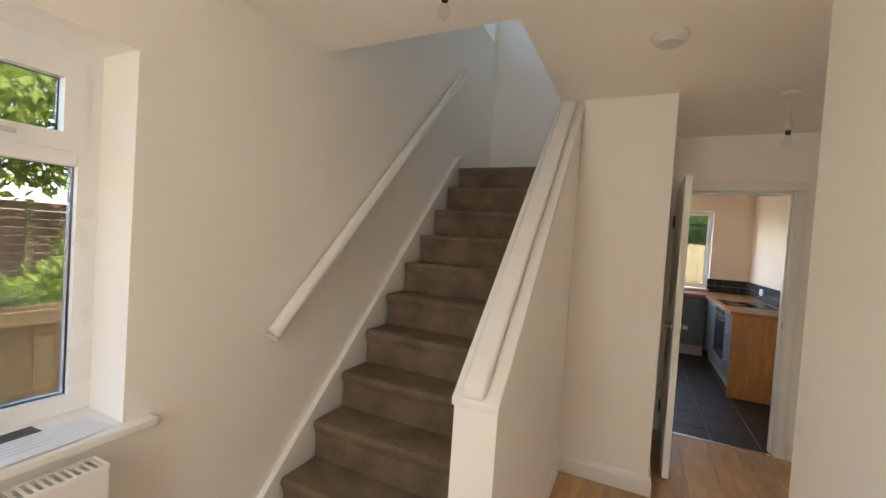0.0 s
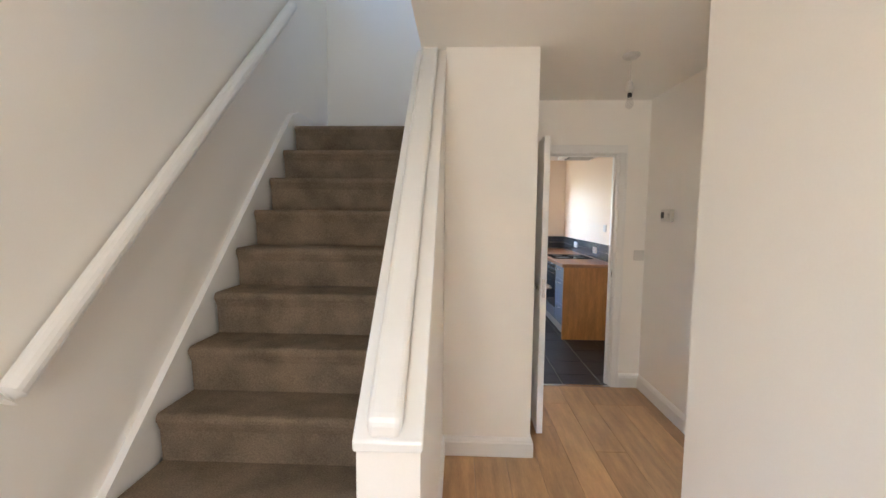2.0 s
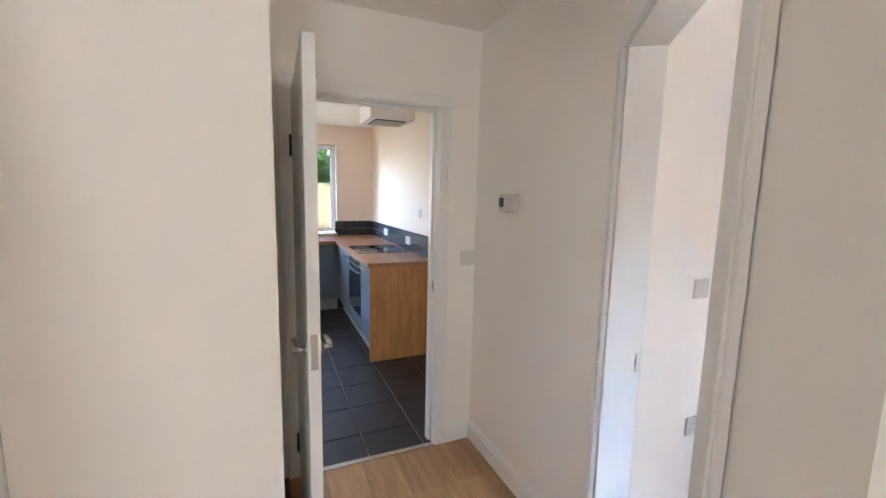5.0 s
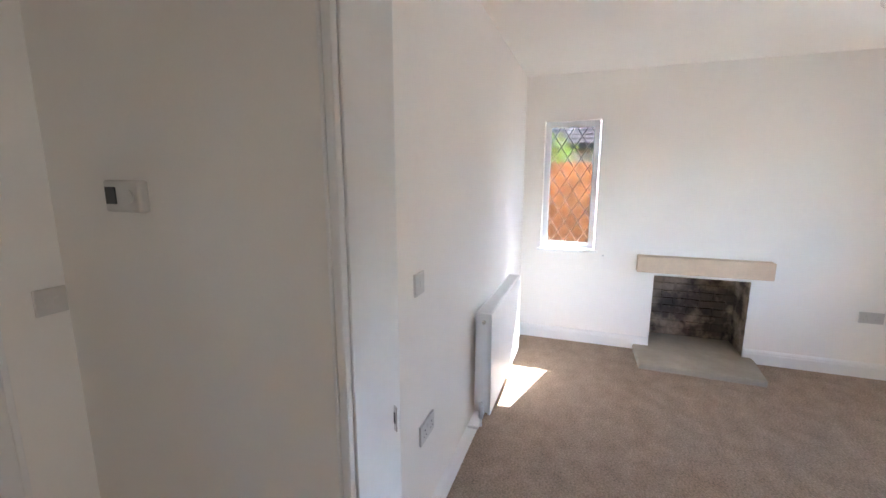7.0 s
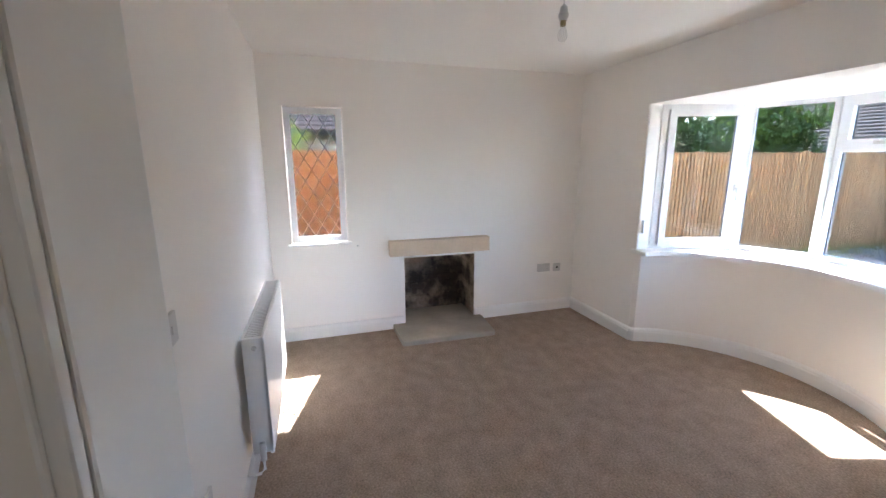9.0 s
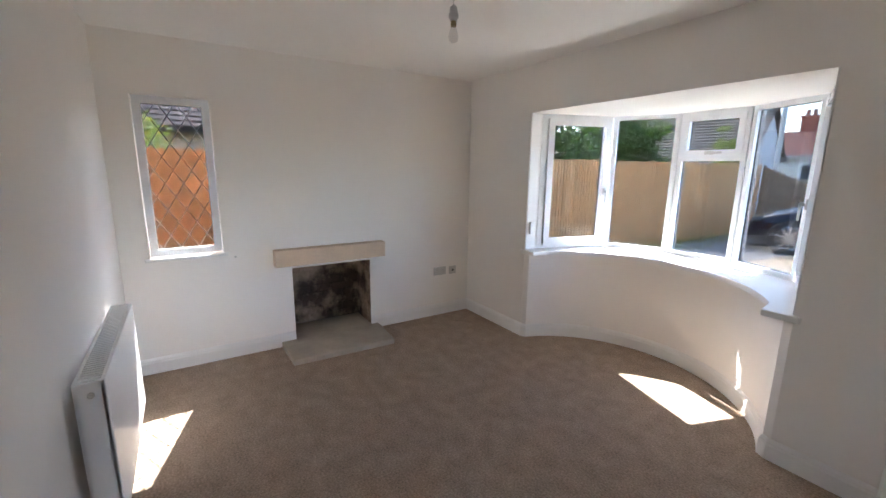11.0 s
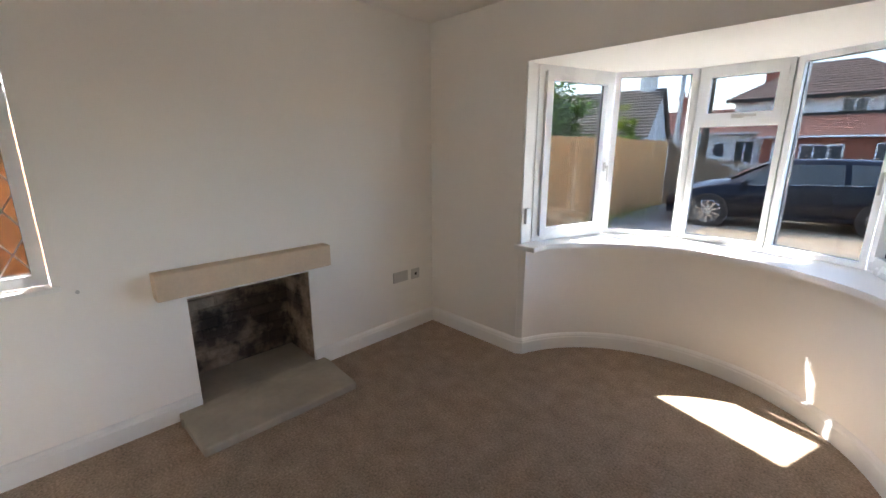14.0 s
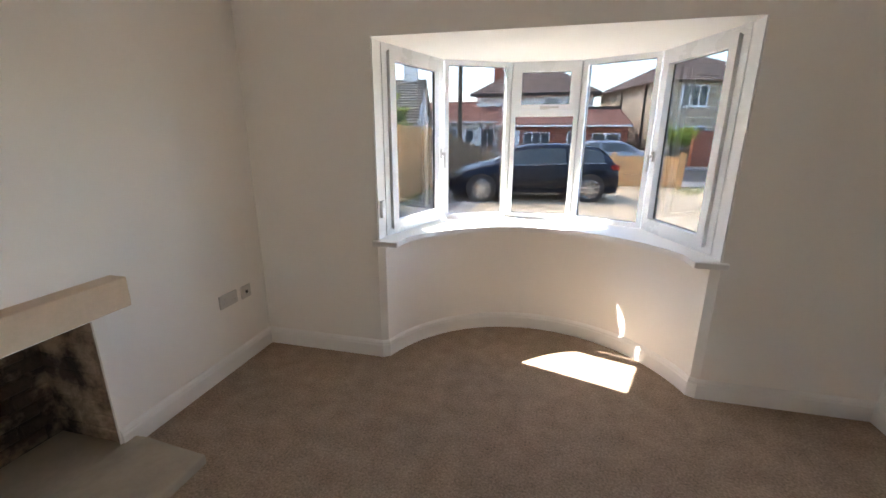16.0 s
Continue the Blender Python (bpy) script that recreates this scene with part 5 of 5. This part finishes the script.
lathe(bm, [(0.13, 0.0), (0.13, 0.04), (0.105, 0.06)], 12)
part("base_collar", bm, GREYPL, column)
pole = thing("telegraph_pole", "tall dark timber telegraph pole", "pole", 7.8, -22.3, GZ)
bm = bmesh.new()
tube(bm, [(0, 0, 0), (0, 0, 8.5)], [0.15, 0.11], 12)
part("shaft", bm, BARK, pole)
bm = bmesh.new()
box(bm, -0.7, -0.05, 8.0, 0.7, 0.05, 8.1)
part("crossarm", bm, BARK, pole)


# ---- cars ----
def car(name, label, x, y, rz, paint, length=4.3):
    """A hatchback; local x towards the front, origin on the ground below its middle."""
    e = thing(name, label, "car", x, y, GZ + 0.006, rz)
    st = [(-2.12, 0.70, 0.66, 0.55, 0.74), (-2.06, 0.98, 0.90, 0.60, 0.82), (-1.90, 1.12, 0.95, 0.58, 0.86), (-1.62, 1.33, 0.95, 0.57, 0.885), (-1.25, 1.41, 0.94, 0.58, 0.89), (-0.6, 1.43, 0.92, 0.60, 0.89), (0.0, 1.42, 0.90, 0.60, 0.89),
          (0.35, 1.36, 0.89, 0.60, 0.89), (0.70, 1.18, 0.88, 0.62, 0.885), (1.05, 0.985, 0.87, 0.68, 0.88), (1.45, 0.91, 0.82, 0.66, 0.87), (1.80, 0.82, 0.74, 0.60, 0.84), (2.02, 0.70, 0.62, 0.52, 0.76), (2.14, 0.52, 0.46, 0.42, 0.62)]
    bm = bmesh.new()
    loops = []
    for sx, top, belt, rw, w in st:
        belt = min(belt, top - 0.02)
        half = [(0.0, 0.20), (w * 0.80, 0.20), (w * 0.97, 0.27), (w, 0.48), (w * 0.985, (0.48 + belt) / 2), (w * 0.955, belt), ((w * 0.955 + rw) / 2 * 1.01, (belt + top - 0.05) / 2 + 0.01), (rw, max(top - 0.05, belt + 0.005)), (rw * 0.72, top - 0.008), (0.0, top)]
        ring = [(yy, zz) for yy, zz in half] + [(-yy, zz) for yy, zz in half[-2:0:-1]]
        loops.append([bm.verts.new((sx, yy, zz)) for yy, zz in ring])
    k = len(loops[0])
    for a, b in zip(loops, loops[1:]):
        for j in range(k):
            bm.faces.new((a[j], b[j], b[(j + 1) % k], a[(j + 1) % k]))
    bm.faces.new(loops[0])
    bm.faces.new(loops[-1][::-1])
    body = part("body", bm, paint, e, "glossy painted body", True)

    def at(sx):
        for a, b in zip(st, st[1:]):
            if a[0] <= sx <= b[0]:
                f = (sx - a[0]) / (b[0] - a[0])
                return [a[i] + (b[i] - a[i]) * f for i in range(5)]

    for sgn in (1, -1):
        for x0, x1, nm in ((-1.70, -0.82, "rear_side_window"), (-0.74, 0.78, "front_side_window")):
            bm = bmesh.new()
            rows = []
            for i in range(9):
                sx = x0 + (x1 - x0) * i / 8
                _, top, belt, rw, w = at(sx)
                y0, y1, z0, z1 = w * 0.955, rw, belt, max(top - 0.05, belt + 0.005)
                ym, zm = (w * 0.955 + rw) / 2 * 1.01, (belt + top - 0.05) / 2 + 0.01
                pts = [(y0 + (ym - y0) * 0.12, z0 + (zm - z0) * 0.12), (ym, zm), (ym + (y1 - ym) * 0.72, zm + (z1 - zm) * 0.72)]
                rows.append([bm.verts.new((sx, sgn * (yy + 0.008), zz + 0.002)) for yy, zz in pts])
            for a, b in zip(rows, rows[1:]):
                for j in range(2):
                    bm.faces.new((a[j], b[j], b[j + 1], a[j + 1]))
            part(nm, bm, CARGL, e, "dark tinted side window")
        bm = bmesh.new()
        tube(bm, [(-1.75, sgn * 0.852, 0.962), (-0.6, sgn * 0.862, 0.935), (0.86, sgn * 0.852, 0.895)], 0.008, 6)
        part("window_trim", bm, CHROME, e)
        m = bmesh.new()
        lathe(m, [(0.02, -0.06), (0.06, -0.05), (0.075, 0.0), (0.06, 0.05), (0.02, 0.06)], 10)
        bmesh.ops.transform(m, matrix=pose(0.78, sgn * 0.97, 0.95) @ Matrix.Diagonal((0.9, 1.5, 1.1, 1)), verts=m.verts)
        part("door_mirror", m, paint, e, smooth=True)
        bm = bmesh.new()
        box(bm, -0.42, sgn * 0.872, 0.80, -0.22, sgn * 0.900, 0.825)
        part("door_handle", bm, paint, e)
        bm = bmesh.new()
        for q in ((-0.60, 0.30, 0.88), (0.80, 0.30, 0.86)):
            box(bm, q[0] - 0.004, sgn * 0.872, q[1], q[0] + 0.004, sgn * 0.8925, q[2])
        part("door_gap", bm, DARKPL, e)
        part("tail_lamp", soft_box(-2.08, min(sgn * 0.50, sgn * 0.855), 0.80, -1.86, max(sgn * 0.50, sgn * 0.855), 0.93, 0.02, 1), REDLENS, e, "red tail lamp")
        part("headlamp", soft_box(1.78, min(sgn * 0.42, sgn * 0.80), 0.62, 2.03, max(sgn * 0.42, sgn * 0.80), 0.74, 0.03, 1), CARGL, e, "clear headlamp")
        for wx in (-1.35, 1.35):
            arch = bmesh.new()
            tube(arch, [(wx, sgn * 0.60, 0.33), (wx, sgn * 0.896, 0.33)], 0.375, 28)
            part("wheel_arch", arch, DARKPL, e)
            wy = sgn * 0.80
            tyre = bmesh.new()
            pr = [(0.215, -0.10), (0.305, -0.105), (0.325, -0.085), (0.33, 0.0), (0.325, 0.085), (0.305, 0.105), (0.215, 0.10)]
            lathe(tyre, pr, 28)
            bmesh.ops.transform(tyre, matrix=pose(wx, wy + sgn * 0.006, 0.33, 90), verts=tyre.verts)
            wheel = part("wheel", tyre, RUBBER, e, "black tyre on an alloy rim", False)
            rim = bmesh.new()
            for s in range(10):
                box(rim, -0.018, -0.006, 0.04, 0.018, 0.012, 0.235, pose(wx, wy + sgn * 0.112, 0.33) @ pose(0, 0, 0, 0, 36 * s, 0))
            before = len(rim.verts)
            lathe(rim, [(0.05, -0.006), (0.045, 0.018)], 14)
            rim.verts.ensure_lookup_table()
            bmesh.ops.transform(rim, matrix=pose(wx, wy + sgn * 0.112, 0.33, 90 * sgn), verts=rim.verts[before:])
            circ = [(wx + 0.228 * math.cos(a), wy + sgn * 0.112, 0.33 + 0.228 * math.sin(a)) for a in [2 * math.pi * q / 28 for q in range(29)]]
            tube(rim, circ, 0.014, 6)
            part("rim", rim, ALLOY, wheel, "ten-spoke alloy rim")
    part("grille", soft_box(2.05, -0.42, 0.30, 2.16, 0.42, 0.60, 0.03, 1), DARKPL, e, "dark front grille")
    bm = bmesh.new()
    rows = []
    for sx in (0.40, 0.72, 1.0):
        _, top, belt, rw, w = at(sx)
        rows.append([bm.verts.new((sx + 0.006, yy, top - abs(yy) ** 2 * 0.03 + 0.010)) for yy in (-rw * 0.9, -rw * 0.45, 0, rw * 0.45, rw * 0.9)])
    for a, b in zip(rows, rows[1:]):
        for j in range(4):
            bm.faces.new((a[j], b[j], b[j + 1], a[j + 1]))
    part("windscreen", bm, CARGL, e, "sloping windscreen")
    bm = bmesh.new()
    rows = []
    for sx in (-2.0, -1.8, -1.6):
        _, top, belt, rw, w = at(sx)
        rows.append([bm.verts.new((sx - 0.006, yy, top + 0.012)) for yy in (-rw * 0.85, 0, rw * 0.85)])
    for a, b in zip(rows, rows[1:]):
        for j in range(2):
            bm.faces.new((a[j], b[j], b[j + 1], a[j + 1]))
    part("rear_screen", bm, CARGL, e)
    return e


ang = math.atan2(0.61, 2.69)
mid = Vector((3.03, -8.16)) + Vector((math.sin(ang), -math.cos(ang))) * 0.80
car("car", "dark navy hatchback parked on the gravel drive", mid.x, mid.y, math.degrees(ang), PAINT)
car("car", "silver blue hatchback parked across the road", -0.6, -20.0, 180, SILVER)

# ---- floor planks, tiles and splashback ----
rnd = random.Random(31)
pl = {}


def piece(name, parent, w, d, h, mat, x, y, z, bev=0.0012):
    key = (name, round(w, 3), round(d, 3), h)
    if key not in pl:
        bm = soft_box(0, 0, 0, w, d, h, bev, 1)
        m = bpy.data.meshes.new(name)
        bm.to_mesh(m)
        bm.free()
        m.materials.append(mat)
        pl[key] = m
    o = new(name, pl[key])
    o.parent = parent
    o.location = (x, y, z)
    return o


for i in range(10):
    x = 0.012 + i * 0.192
    y = 4.048 - rnd.choice((0.35, 0.7, 1.0))
    last = 4.048
    while last > -0.84:
        # where each row of planks ends at the room's edges
        lim = -0.84
        if x + 0.19 > 0.925:
            lim = max(lim, OY + (x + 0.1 - OX) * math.tan(A) - 0.10)
        lo_y = max(y, lim)
        if last - lo_y > 0.05 and x + 0.19 < 1.66 or (last - lo_y > 0.05 and x < 1.6):
            w = min(0.1905, 1.655 - x)
            piece("plank", floor_hall, round(w, 4), round(last - lo_y - 0.0012, 3), 0.0112, OAKFL, x, lo_y, -0.0118)
        if lo_y <= lim:
            break
        last, y = y, y - 1.2
for i in range(3):
    piece("plank", floor_hall, 1.19, 0.7, 0.0112, OAKFL, -1.195, -0.845 + i * 0.7015, -0.0118)
for i in range(7):
    for j in range(11):
        x, y = -0.312 + 0.336 * i, 4.31 - 0.345 + 0.345 * j
        y0, y1 = max(y, 4.066), min(y + 0.338, 7.745)
        x1 = min(x + 0.329, 1.925)
        if y1 - y0 > 0.03 and x1 - x > 0.03:
            piece("tile", floor_kitchen, round(x1 - x, 3), round(y1 - y0, 3), 0.0085, SLATE, x, y0, -0.0095, 0.002)
sp = thing("splashback", "black gloss tiles behind the worktop", "splashback", 1.93, 5.37, 0.91, kind="structure")
for j in range(2):
    for i in range(23):
        piece("tile", sp, 0.010, 0.1015, 0.1005, SPLASH, -0.0125, 0.0025 + 0.1035 * i, 0.004 + 0.1035 * j)
    for i in range(5):
        o = piece("tile", sp, 0.1015, 0.010, 0.1005, SPLASH, -0.0125 - 0.1035 * (i + 1), 2.3675, 0.004 + 0.1035 * j)
